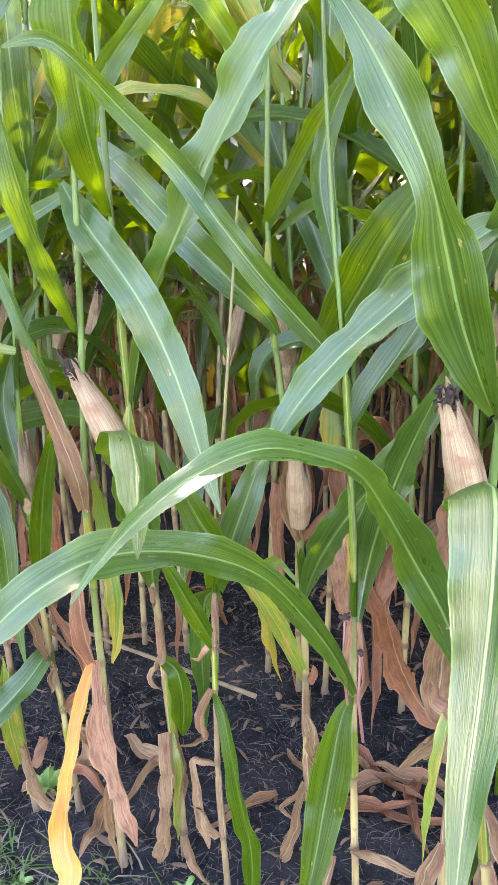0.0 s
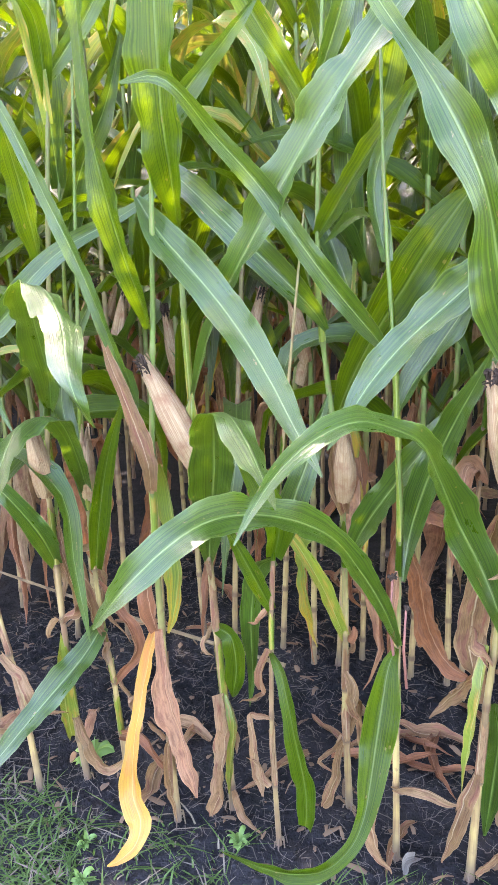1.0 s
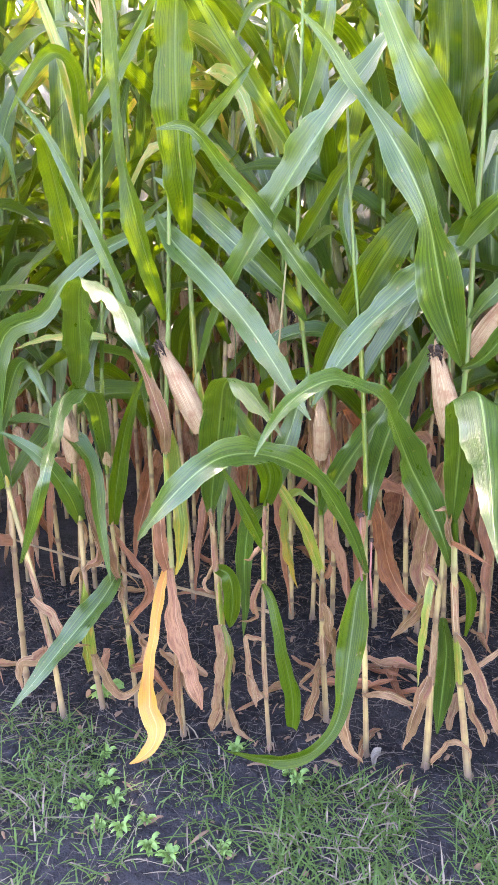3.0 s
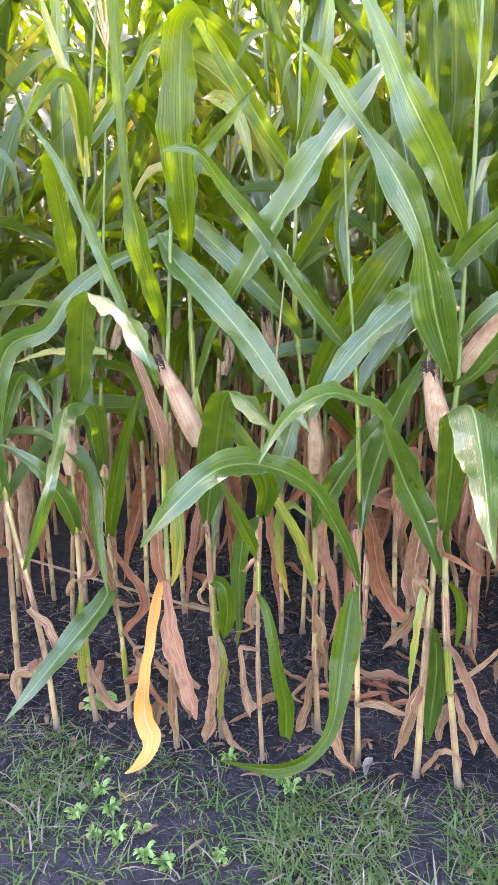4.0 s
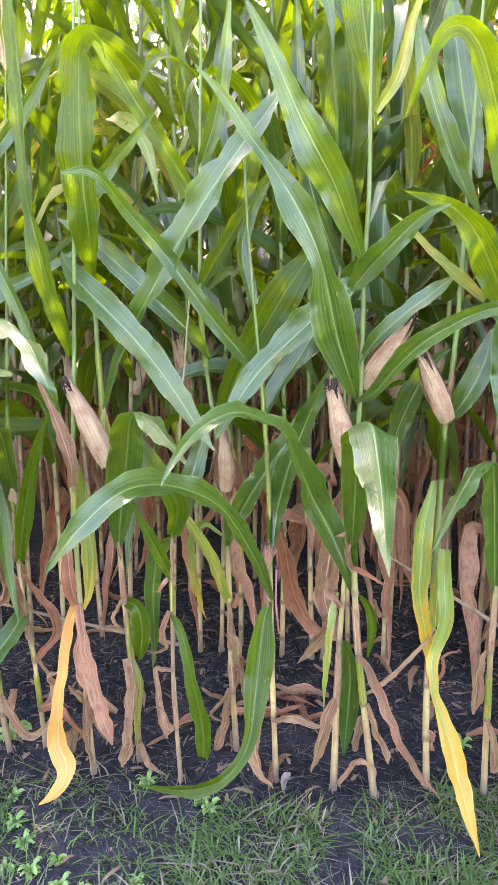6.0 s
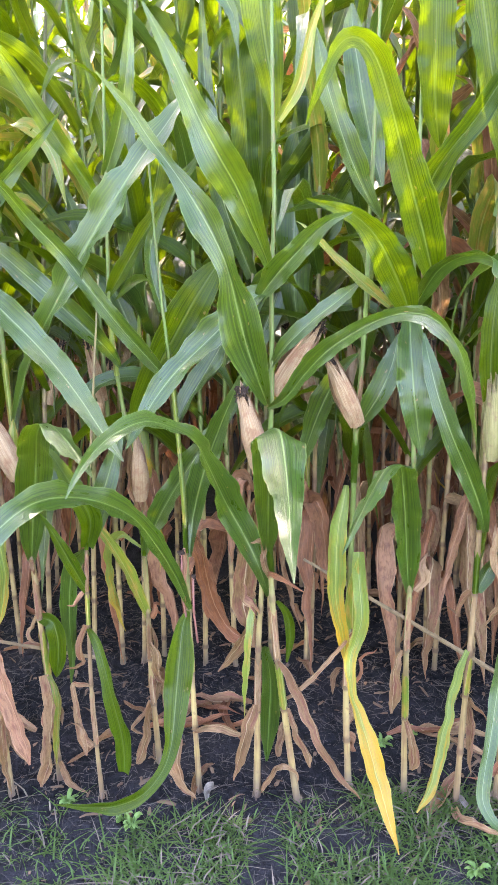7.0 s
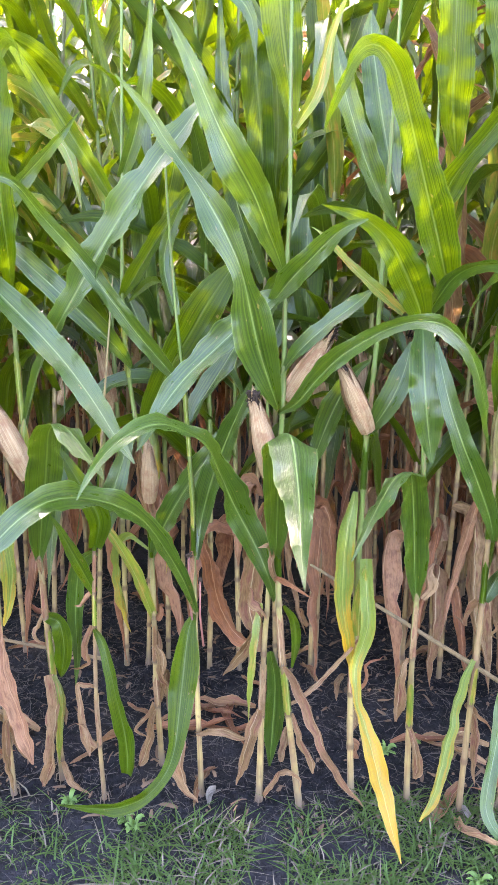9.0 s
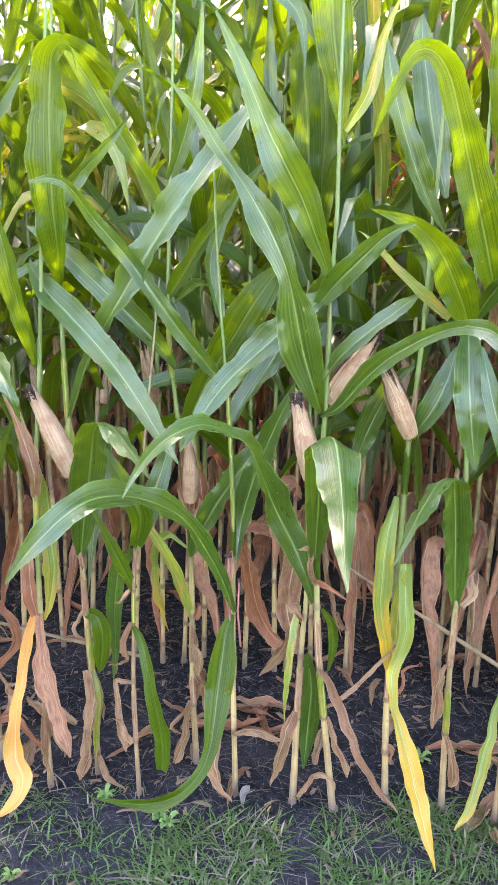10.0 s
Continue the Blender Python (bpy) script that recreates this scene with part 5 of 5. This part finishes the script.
leaf(plant, "green", 0.046, (-12, 3, 18), [(0.03, 0.01, 0.65), (0.07, 0.03, 0.72), (0.11, 0.05, 0.77)])
leaf(plant, "tan", 0.032, (14, 34, 53), [(0.02, 0.01, 0.34), (0.04, 0.00, 0.26), (0.04, 0.00, 0.10)], dry=1)
leaf(plant, "fresh", (0.047, 0.063, 0.062, 0.045, 0.005), (0, 0, 0, 0, 0), [(0.036, 0.000, 1.179), (0.025, -0.025, 1.270), (0.022, -0.036, 1.355), (0.027, -0.037, 1.430), (0.036, -0.030, 1.497)])
leaf(plant, "fresh", (0.026, 0.056, 0.067, 0.076, 0.081, 0.080), (0, 0, 0, 0, 0, 0), [(0.091, 0.000, 1.597), (0.045, -0.028, 1.726), (0.011, -0.043, 1.836), (-0.016, -0.050, 1.944), (-0.034, -0.050, 2.039), (-0.052, -0.050, 2.132)])
leaf(plant, "green", 0.057, (-12, -5, 2, 8), [(0.03, 0.00, 1.62), (0.08, 0.02, 1.76), (0.13, 0.03, 1.86), (0.17, 0.03, 1.99)])
ear(plant, (0.045, 0.00, 1.02), (0.03, -0.03, 1.23), 0.027, HUSK_GREEN, 'half-green ear sheath', False)
plant = corn('corn plant with a long bent green leaf and an opened ear', 0.53, -0.03, 0.0125, [(0.000, 0.00), (0.006, 0.18), (0.007, 0.37), (0.007, 0.58), (0.010, 0.77), (0.010, 0.96), (0.008, 1.17), (0.002, 1.41), (-0.004, 1.60), (-0.030, 2.45)], [0.23, 0.42, 0.62, 0.81, 0.97, 1.14, 1.30, 1.46, 1.64, 1.82, 2.01, 2.19])
leaf(plant, "green", (0.029, 0.040, 0.042, 0.040, 0.036, 0.033, 0.032, 0.024, 0.029, 0.004), (2, 2, 2, 2, 2, 2, -1, -5, -5, -5), [(0.020, -0.040, 0.709), (-0.007, -0.084, 0.600), (-0.039, -0.123, 0.490), (-0.059, -0.158, 0.396), (-0.076, -0.197, 0.322), (-0.102, -0.254, 0.247), (-0.108, -0.281, 0.199), (-0.085, -0.309, 0.160), (-0.044, -0.340, 0.151), (0.008, -0.360, 0.147)])
leaf(plant, "yellow", 0.041, (18, 36, 56), [(0.05, -0.02, 0.30), (0.07, -0.05, 0.21), (0.06, -0.06, 0.09)], dry=0.5)
leaf(plant, "red", 0.038, (13, 34, 48, 58), [(0.02, 0.00, 0.23), (0.04, -0.03, 0.16), (-0.04, -0.05, 0.10), (-0.10, -0.05, 0.10)], dry=1)
leaf(plant, "green", 0.069, (-16, -9, -3, 3), [(0.00, -0.02, 0.81), (-0.01, -0.06, 0.98), (-0.02, -0.08, 1.13), (0.00, -0.08, 1.29)])
leaf(plant, "green", 0.059, (-17, -11, -6, 0), [(0.00, 0.00, 1.46), (0.01, -0.05, 1.60), (0.04, -0.08, 1.71), (0.08, -0.10, 1.75)])
cob(plant, (-0.02, -0.06, 0.70), (-0.06, -0.10, 0.86), 0.0165)
plant = corn('tall blue-green corn plant in the second row', -0.01, 0.71, 0.0120, [(0.000, 0.00), (0.003, 0.66), (0.003, 1.28), (0.005, 1.84), (0.008, 2.60)], [0.20, 0.40, 0.60, 0.71, 0.87, 1.04, 1.20, 1.36, 1.53, 1.70, 1.86, 2.02, 2.19, 2.35])
leaf(plant, "green", (0.015, 0.075, 0.116, 0.123, 0.115, 0.106, 0.094, 0.083, 0.065, 0.026), (10, 6, 0, -1, -5, -9, -12, -13, -12, -10), [(-0.002, 0.000, 1.201), (-0.039, -0.013, 1.359), (-0.047, -0.009, 1.511), (-0.044, 0.018, 1.661), (-0.037, 0.047, 1.792), (-0.013, 0.077, 1.924), (0.025, 0.114, 2.056), (0.073, 0.156, 2.204), (0.121, 0.201, 2.342), (0.154, 0.240, 2.468)])
leaf(plant, "green", (0.015, 0.056, 0.075, 0.082, 0.086, 0.079, 0.037), (0, 0, 0, 2, 3, 3, 3), [(0.001, 0.000, 1.358), (0.002, -0.007, 1.605), (0.009, 0.058, 1.848), (0.000, 0.103, 2.036), (-0.014, 0.155, 2.208), (-0.032, 0.192, 2.342), (-0.045, 0.220, 2.465)])
leaf(plant, "green", 0.082, (14, 23, 31, 40), [(0.00, 0.00, 1.53), (0.08, -0.05, 1.66), (0.15, -0.07, 1.78), (0.21, -0.07, 1.89)])
leaf(plant, "red", 0.073, (-59, -45, -32, -20), [(0.00, 0.00, 0.71), (-0.02, -0.08, 0.77), (-0.05, -0.12, 0.64), (-0.06, -0.12, 0.47)], dry=0.8)
leaf(plant, "red", 0.077, (-85, -72, -65, -52), [(0.00, 0.00, 0.60), (0.04, -0.08, 0.69), (0.06, -0.10, 0.57), (0.09, -0.10, 0.35)], dry=0.8)
ear(plant, (0.00, -0.03, 1.21), (0.02, -0.08, 1.40), 0.033, HUSK, 'ear in a dry tan husk')
plant = corn('tall corn plant with dark upper leaves in the second row', -1.59, 0.63, 0.0120, [(0.000, 0.00), (0.040, 0.52), (0.081, 1.19), (0.111, 1.79), (0.151, 2.60)], [0.19, 0.38, 0.57, 0.73, 0.88, 1.04, 1.19, 1.35, 1.56, 1.72, 1.88, 2.04, 2.20, 2.36])
leaf(plant, "green", 0.089, (27, 32, 37, 42, 48), [(0.10, 0.00, 1.56), (0.12, -0.05, 1.78), (0.13, -0.06, 2.00), (0.13, -0.06, 2.25), (0.13, -0.05, 2.40)])
leaf(plant, "green", 0.079, (35, 40, 46, 53), [(0.09, 0.00, 1.35), (0.20, -0.05, 1.59), (0.31, -0.06, 1.78), (0.38, -0.05, 1.99)])
leaf(plant, "red", 0.074, (-69, -56, -54, -41), [(0.04, 0.00, 0.57), (0.12, -0.06, 0.66), (0.14, -0.08, 0.48), (0.15, -0.08, 0.30)], dry=0.8)
plant = corn('tall corn plant with broad sunlit leaves in the second row', -0.24, 0.71, 0.0120, [(0.000, 0.00), (0.018, 0.66), (0.034, 1.28), (0.059, 1.84), (0.098, 2.75)], [0.17, 0.35, 0.52, 0.70, 0.87, 1.03, 1.20, 1.36, 1.47, 1.63, 1.80, 1.98, 2.15, 2.32, 2.50])
leaf(plant, "fresh", (0.019, 0.062, 0.079, 0.092, 0.094, 0.077, 0.057, 0.035, 0.006), (0, 0, 0, 0, 0, 0, 0, 0, 0), [(0.065, 0.000, 1.577), (0.048, -0.023, 1.729), (0.031, -0.040, 1.857), (0.021, -0.053, 1.994), (0.008, -0.065, 2.127), (0.001, -0.081, 2.202), (-0.020, -0.091, 2.239), (-0.051, -0.127, 2.203), (-0.073, -0.150, 2.135)])
leaf(plant, "fresh", 0.114, (3, 6, 9, 13), [(0.06, 0.00, 1.63), (0.08, -0.02, 1.93), (0.07, -0.03, 2.15), (0.06, -0.03, 2.42)])
leaf(plant, "green", 0.078, (4, 8, 14, 20), [(0.04, 0.00, 1.47), (-0.06, -0.04, 1.75), (-0.10, -0.05, 2.05), (-0.11, -0.05, 2.40)])
leaf(plant, "green", 0.087, (0, 7, 12, 18), [(0.04, 0.00, 1.20), (0.12, 0.03, 1.40), (0.18, 0.07, 1.63), (0.20, 0.12, 1.86)])
leaf(plant, "red", 0.074, (16, 101, 114, 127), [(0.02, 0.00, 0.70), (-0.01, -0.06, 0.76), (-0.03, -0.08, 0.62), (-0.04, -0.08, 0.45)], dry=0.6)
plant = corn('tall corn plant with dark green leaves behind the edge', -0.64, 0.72, 0.0120, [(0.000, 0.00), (0.022, 0.65), (0.037, 1.28), (0.045, 1.85), (0.057, 2.75)], [0.17, 0.35, 0.52, 0.70, 0.88, 1.06, 1.24, 1.36, 1.53, 1.67, 1.84, 2.00, 2.17, 2.34, 2.50])
leaf(plant, "green", 0.086, (12, 14, 18, 21, 24, 27), [(0.04, 0.00, 1.36), (0.02, -0.03, 1.63), (0.02, -0.04, 1.88), (0.04, -0.05, 2.10), (0.06, -0.05, 2.29), (0.08, -0.05, 2.44)])
leaf(plant, "fresh", 0.083, (11, 16, 21, 26), [(0.04, 0.00, 1.53), (0.12, -0.02, 1.79), (0.17, -0.03, 2.06), (0.21, -0.03, 2.33)])
leaf(plant, "green", 0.084, (13, 19, 27, 35), [(0.03, 0.00, 1.24), (-0.06, 0.03, 1.44), (-0.16, 0.07, 1.61), (-0.26, 0.12, 1.86)])
leaf(plant, "fresh", 0.074, (20, 23, 28, 32), [(0.04, 0.00, 1.67), (-0.04, -0.03, 1.92), (-0.10, -0.04, 2.16), (-0.14, -0.04, 2.39)])
leaf(plant, "red", 0.074, (3, -69, -55, -41), [(0.02, 0.00, 0.70), (0.07, -0.06, 0.78), (0.09, -0.08, 0.62), (0.09, -0.08, 0.44)], dry=0.6)


# ---- the rows behind ----
ROW = 0.74
rng = random.Random(11)
kinds = [grown_plant(100 + k, "tall green corn plant with dry red-brown lower leaves") for k in range(8)]
spots = [(x, rng.uniform(-0.04, 0.04)) for x in (-1.46, -1.62, -1.79, -1.95, -2.12, -2.3, -2.47, -2.64, -2.8, -3.0, 0.69, 0.85, 1.01, 1.18, 1.35, 1.51, 1.68, 1.85, 2.02, 2.2, 2.37)]
for r in (1, 2):
    spots += [(x + rng.uniform(-0.03, 0.03), r * ROW + rng.uniform(-0.04, 0.04)) for x in np.arange(-3.0 - 0.5 * r, 2.2 + 0.4 * r, 0.147)]
parched = grown_plant(140, "drying corn plant with yellow and red-brown leaves", True)
parched.matrix_basis = pose(0.62, 0.72, 0, 1, -1, 40)
for x, y, a in ((0.95, 1.5, 200), (0.35, 1.46, 310), (0.8, 0.76, 120), (0.45, 0.75, 250), (0.98, 0.73, 20), (0.7, 1.48, 90), (0.2, 1.47, 60), (-0.02, 1.5, 160)):
    copy_thing(parched, pose(x, y, 0, 1, 1, a))
for i, (x, y) in enumerate(spots):
    m = pose(x, y, 0, rng.uniform(-2, 2), rng.uniform(-2, 2), rng.uniform(0, 360))
    if i < len(kinds):
        kinds[i].matrix_basis = m
    else:
        copy_thing(rng.choice(kinds), m)
far_corn([(x + rng.uniform(-0.03, 0.03), r * ROW + rng.uniform(-0.04, 0.04)) for r in range(3, 15) for x in np.arange(-4.2 - 0.45 * r, 2.8 + 0.45 * r, 0.178)], range(200, 208))


# ---- grass, weeds and litter at the field's edge ----
def scatter(name, count, place, make, material, label, category, seed):
    """Many small pieces joined into one mesh that nobody could count."""
    rng = random.Random(seed)
    V, F, k = [], [], 0
    while count:
        x, y = place(rng)
        if x is None:
            continue
        count -= 1
        v, f = make(rng, x, y, rise(x, y))
        V += v
        F += [tuple(i + k for i in q) for q in f]
        k += len(v)
    return tagged(new(name, mesh_from(name, V, F, material)), label, category, kind="stuff")


def grass_blade(rng, x, y, z):
    h, a, lean, w = 0.008 + 0.056 * rng.random() ** 1.7, rng.uniform(0, 6.28), rng.uniform(0.3, 3.0), rng.uniform(0.0010, 0.0032)
    dx, dy = math.cos(a), math.sin(a)
    v = []
    for s in (0, 0.4, 0.75):
        r, up = lean * h * s * s, h * s * (1 - 0.35 * s * min(lean, 1.2))
        for e in (-1, 1):
            v.append((x + dx * r - dy * w * e * (1 - 0.4 * s), y + dy * r + dx * w * e * (1 - 0.4 * s), z + up))
    v.append((x + dx * lean * h, y + dy * lean * h, z + h * (1 - 0.35 * min(lean, 1.2))))
    return v, [(0, 1, 3, 2), (2, 3, 5, 4), (4, 5, 6)]


def straw(rng, x, y, z):
    ln, a, w = 0.012 + 0.06 * rng.random() ** 2, rng.uniform(0, 6.28), 0.0004 + 0.0009 * rng.random() ** 2
    dx, dy, lift = math.cos(a), math.sin(a), rng.uniform(0.0, 0.012)
    bend = rng.uniform(-0.6, 0.6) * ln
    v = []
    for s in (0, 0.5, 1):
        cx, cy = x + dx * ln * s - dy * bend * s * s, y + dy * ln * s + dx * bend * s * s
        for e in (-1, 1):
            v.append((cx - dy * w * e, cy + dx * w * e, rise(cx, cy) + 0.003 + lift * s))
        v.append((cx, cy, rise(cx, cy) + 0.003 + lift * s + w * 1.4))
    f = []
    for i in (0, 3):
        f += [(i, i + 2, i + 5, i + 3), (i + 2, i + 1, i + 4, i + 5)]
    return v, f


def mound(x, y, cx, cy, rx, ry):
    return max(0.0, 1 - ((x - cx) / rx) ** 2 - ((y - cy) / ry) ** 2)


def lawn(rng):
    """Trodden grass in patches, with bare soil between them."""
    x, y = rng.uniform(-1.7, 1.1), rng.uniform(-0.85, 0.1)
    edge = -0.12 + 0.05 * noise.noise((x * 4, 3.1, 0)) + 0.1 * math.tanh((x + 0.05) * 5) * (x > -0.7)
    tuft = 1.1 * noise.noise((x * 7, y * 7, 9)) + 0.7 * noise.noise((x * 23, y * 23, 2))
    field = max(0.55 * (x > -0.52 + 0.08 * noise.noise((y * 8, 1.7, 4))), 0.5 * mound(x, y, -1.25, -0.35, 0.27, 0.34), 0.35 * mound(x, y, -0.67, -0.25, 0.09, 0.14), 0.12)
    bare = mound(x, y, -0.13, -0.3, 0.07, 0.3) + 0.7 * mound(x, y, 0.2, -0.25, 0.06, 0.1)
    if y > edge + 0.05 * rng.random() or rng.random() > field * (1 + 1.5 * tuft) - 0.9 * bare:
        return None, None
    return x, y


scatter("dead_grass", 2600, lawn, grass_blade, DEAD_GRASS, "withered straw-coloured grass blades among the green", "dead grass", 31)


def soil_spot(rng):
    x, y = rng.uniform(-1.9, 1.2), rng.uniform(-0.7, 1.6)
    return (x, y) if rng.random() < (0.35 if y < -0.2 else 1) else (None, None)


scatter("grass", 13000, lawn, grass_blade, GRASS, "short trodden green grass along the field edge", "grass", 3)


def lane_spot(rng):
    return rng.uniform(-3.5, 3.0), rng.uniform(-3.6, -0.8)


scatter("grass", 9000, lane_spot, grass_blade, GRASS, "green grass of the lane beside the field", "grass", 17)
scatter("straw_litter", 13000, soil_spot, straw, STRAW, "fine straw and root bits on the soil", "straw", 4)


def clod(rng, x, y, z):
    r = 0.003 + 0.015 * rng.random() ** 3
    v = [(x + r * c * rng.uniform(0.7, 1.2), y + r * s * rng.uniform(0.7, 1.2), z + h * r) for h, k in ((-0.2, 1.0), (0.55, 0.75)) for c, s in ((k, 0), (0.3 * k, 0.9 * k), (-0.8 * k, 0.55 * k), (-0.8 * k, -0.55 * k), (0.3 * k, -0.9 * k))]
    return v, [(5, 6, 7, 8, 9)] + [(i, (i + 1) % 5, 5 + (i + 1) % 5, 5 + i) for i in range(5)]


def crumb(rng, x, y, z):
    ln, a, w, up = 0.006 + 0.06 * rng.random() ** 2, rng.uniform(0, 6.28), rng.uniform(0.002, 0.010), rng.uniform(0.001, 0.012)
    dx, dy, arch = math.cos(a), math.sin(a), rng.uniform(0, 0.01)
    v = []
    for s in (0, 0.35, 0.7, 1):
        k = w * (1 - abs(s - 0.4))
        for e in (-1, 0, 1):
            cx, cy = x + dx * ln * s - dy * k * e, y + dy * ln * s + dx * k * e
            v.append((cx, cy, rise(cx, cy) + 0.003 + up * s + arch * (1 - abs(2 * s - 1)) - 0.4 * k * abs(e) + 0.002))
    return v, [(3 * i + j, 3 * i + j + 1, 3 * i + j + 4, 3 * i + j + 3) for i in range(3) for j in range(2)]


scatter("leaf_litter", 1100, soil_spot, crumb, LITTER, "brown crumbs of dry corn leaves on soil", "leaf litter", 12)
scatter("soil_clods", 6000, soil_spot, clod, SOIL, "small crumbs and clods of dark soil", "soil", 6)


def weed(seed, size, label):
    """A low rosette of broad leaves."""
    rng = random.Random(seed)
    w = tagged(new("weed"), label, "weed", "weeds at the field edge")
    for k in range(rng.randint(18, 26)):
        a, ln = k * 2.4 + rng.uniform(-0.6, 0.6), size * rng.uniform(0.25, 1.0)
        d = np.array((math.cos(a), math.sin(a), 0))
        up = rng.uniform(0.3, 1.6)
        pts = [d * 0.005, d * ln * 0.4 + (0, 0, ln * up * 0.5), d * ln * 0.75 + (0, 0, ln * up * 0.6), d * ln + (0, 0, ln * up * 0.45)]
        v, f, u = blade(pts, ln * rng.uniform(0.28, 0.46), (0, rng.uniform(-50, 50)), 0.25, 0.3, 0.15, 9, 4, rng, 0.12, 0.6, 0.3, tuple(-d + np.array((0, 0, 1.5))))
        part("leaf", mesh_from("leaf", v, f, WEED, u), w)
    return w


rng = random.Random(21)
patch = [(-0.96, -0.4), (-0.85, -0.45), (-1.21, 0.06), (-1.04, -0.44), (-0.97, -0.49), (-0.81, -0.53), (-0.75, -0.54), (-0.9, -0.5), (-1.07, -0.22), (-1.02, -0.33), (0.23, 0.22), (0.33, 0.28), (0.41, -0.33), (0.48, -0.2), (-0.53, -0.17), (-0.5, -0.2), (-0.71, -0.1), (-0.62, -0.5)]
sorts = [weed(40, 0.038, "bright green broad-leaved weed on the soil"), weed(41, 0.03, "small green broad-leaved weed in the grass"), weed(42, 0.07, "leggy green weed beside the corn")]
for i, (x, y) in enumerate(patch):
    m = pose(x, y, rise(x, y), 0, 0, rng.uniform(0, 360))
    if i < 3:
        sorts[i].matrix_basis = m
    else:
        copy_thing(rng.choice(sorts[:2]), m)


def husk_scrap(spot, turn, size):
    """A papery piece of husk, cupped and lying on the ground."""
    rng = random.Random(int(size * 1000) + int(turn))
    pts = [(-size / 2, 0, 0.006), (-size / 5, 0.004, 0.018), (size / 5, -0.003, 0.02), (size / 2, 0.006, 0.008)]
    v, f, u = blade(pts, size * 0.5, (0, 25), 0.5, 0.15, 0.7, 10, 6, rng, 0.4, 0.5, 0.4, (0, 0, 1))
    v = [(p[0], p[1], max(p[2], 0.003)) for p in v]
    ob = tagged(new("husk_scrap", mesh_from("husk_scrap", v, f, PAPER, u)), "pale papery scrap of corn husk on soil", "husk scrap", "husk scraps on the ground")
    ob.matrix_basis = pose(*spot, rise(*spot) + 0.002, 0, 0, turn)


def fallen_leaf(seed, kind, label):
    """A curled dry leaf that lies on the soil."""
    rng = random.Random(seed)
    ln, pts, x, y, way = rng.uniform(0.14, 0.34), [], 0.0, 0.0, rng.uniform(-0.2, 0.2)
    for k in range(6):
        pts.append((x, y, 0.012 + 0.022 * rng.random() * (0 < k < 5)))
        x, y = x + math.cos(way) * ln / 5, y + math.sin(way) * ln / 5
        way += rng.uniform(-0.5, 0.5)
    v, f, u = blade(pts, rng.uniform(0.025, 0.045), (rng.uniform(-30, 30), rng.uniform(-50, 50)), 0.3, 0.2, 0.45, 14, 4, rng, 0.5, 0.4, 0.2, (0, 0, 1))
    v = [(p[0], p[1], max(p[2], 0.004)) for p in v]
    return tagged(new("fallen_leaf", mesh_from("fallen_leaf", v, f, LEAF[kind], u)), label, "dry leaf", "fallen dry leaves")


for spot, turn, size in (((0.356, -0.074), 25, 0.05), ((0.43, -0.077), -30, 0.045), ((-0.293, -0.069), 70, 0.055)):
    husk_scrap(spot, turn, size)
sheets = [fallen_leaf(60 + k, kind, label) for k, (kind, label) in enumerate((("tan", "curled tan dry leaf lying on soil"), ("tan", "twisted pale dry leaf on the ground"), ("red", "red-brown dry leaf lying on soil"), ("tan", "narrow dry tan leaf on dark soil"), ("tan", "crumpled brown leaf on the ground")))]
lie = [(-0.3, 0.08), (-0.1, 0.12), (-0.5, 0.5), (0.33, -0.13), (0.4, -0.1), (-0.45, 0.3), (-0.2, 0.4), (-0.62, 0.25), (0.12, 0.3), (-0.9, 0.2), (-1.0, 0.1), (0.25, 0.25)]
lie += [(rng.uniform(-1.6, 1.0), rng.uniform(0.05, 1.4)) for k in range(26)]
for i, (x, y) in enumerate(lie):
    m = pose(x, y, rise(x, y) + 0.003, 0, 0, rng.uniform(0, 360))
    if i < 5:
        sheets[i].matrix_basis = m
    else:
        copy_thing(rng.choice(sheets), m)

# a broken stalk leans between the first rows
v, f, u = stalk_piece([(0, 0, 0), (0.01, 0.0, 0.5), (0, 0, 1.12)], [0.2, 0.43, 0.66, 0.9], 0.009, 0.005, 9)
broken = tagged(new("broken_stalk", mesh_from("broken_stalk", v, f, OLD_STALK, u)), "broken straw-coloured corn stalk leaning between the rows", "corn stalk")
broken.matrix_basis = look((0.92, 0.34, 0.0), (0.09, 0.3, 0.53)) @ pose(0, 0, 0, 180, 0, 0)
v, f, u = stalk_piece([(0, 0, 0), (-0.012, 0.0, 0.4), (0, 0, 0.98)], [0.16, 0.4, 0.63, 0.85], 0.006, 0.004, 9)
snapped = tagged(new("broken_stalk", mesh_from("broken_stalk", v, f, OLD_STALK, u)), "thin snapped corn stalk lying across behind the plants", "corn stalk")
snapped.matrix_basis = look((-0.72, 0.36, 0.21), (-1.62, 0.35, 0.38)) @ pose(0, 0, 0, 180, 0, 0)
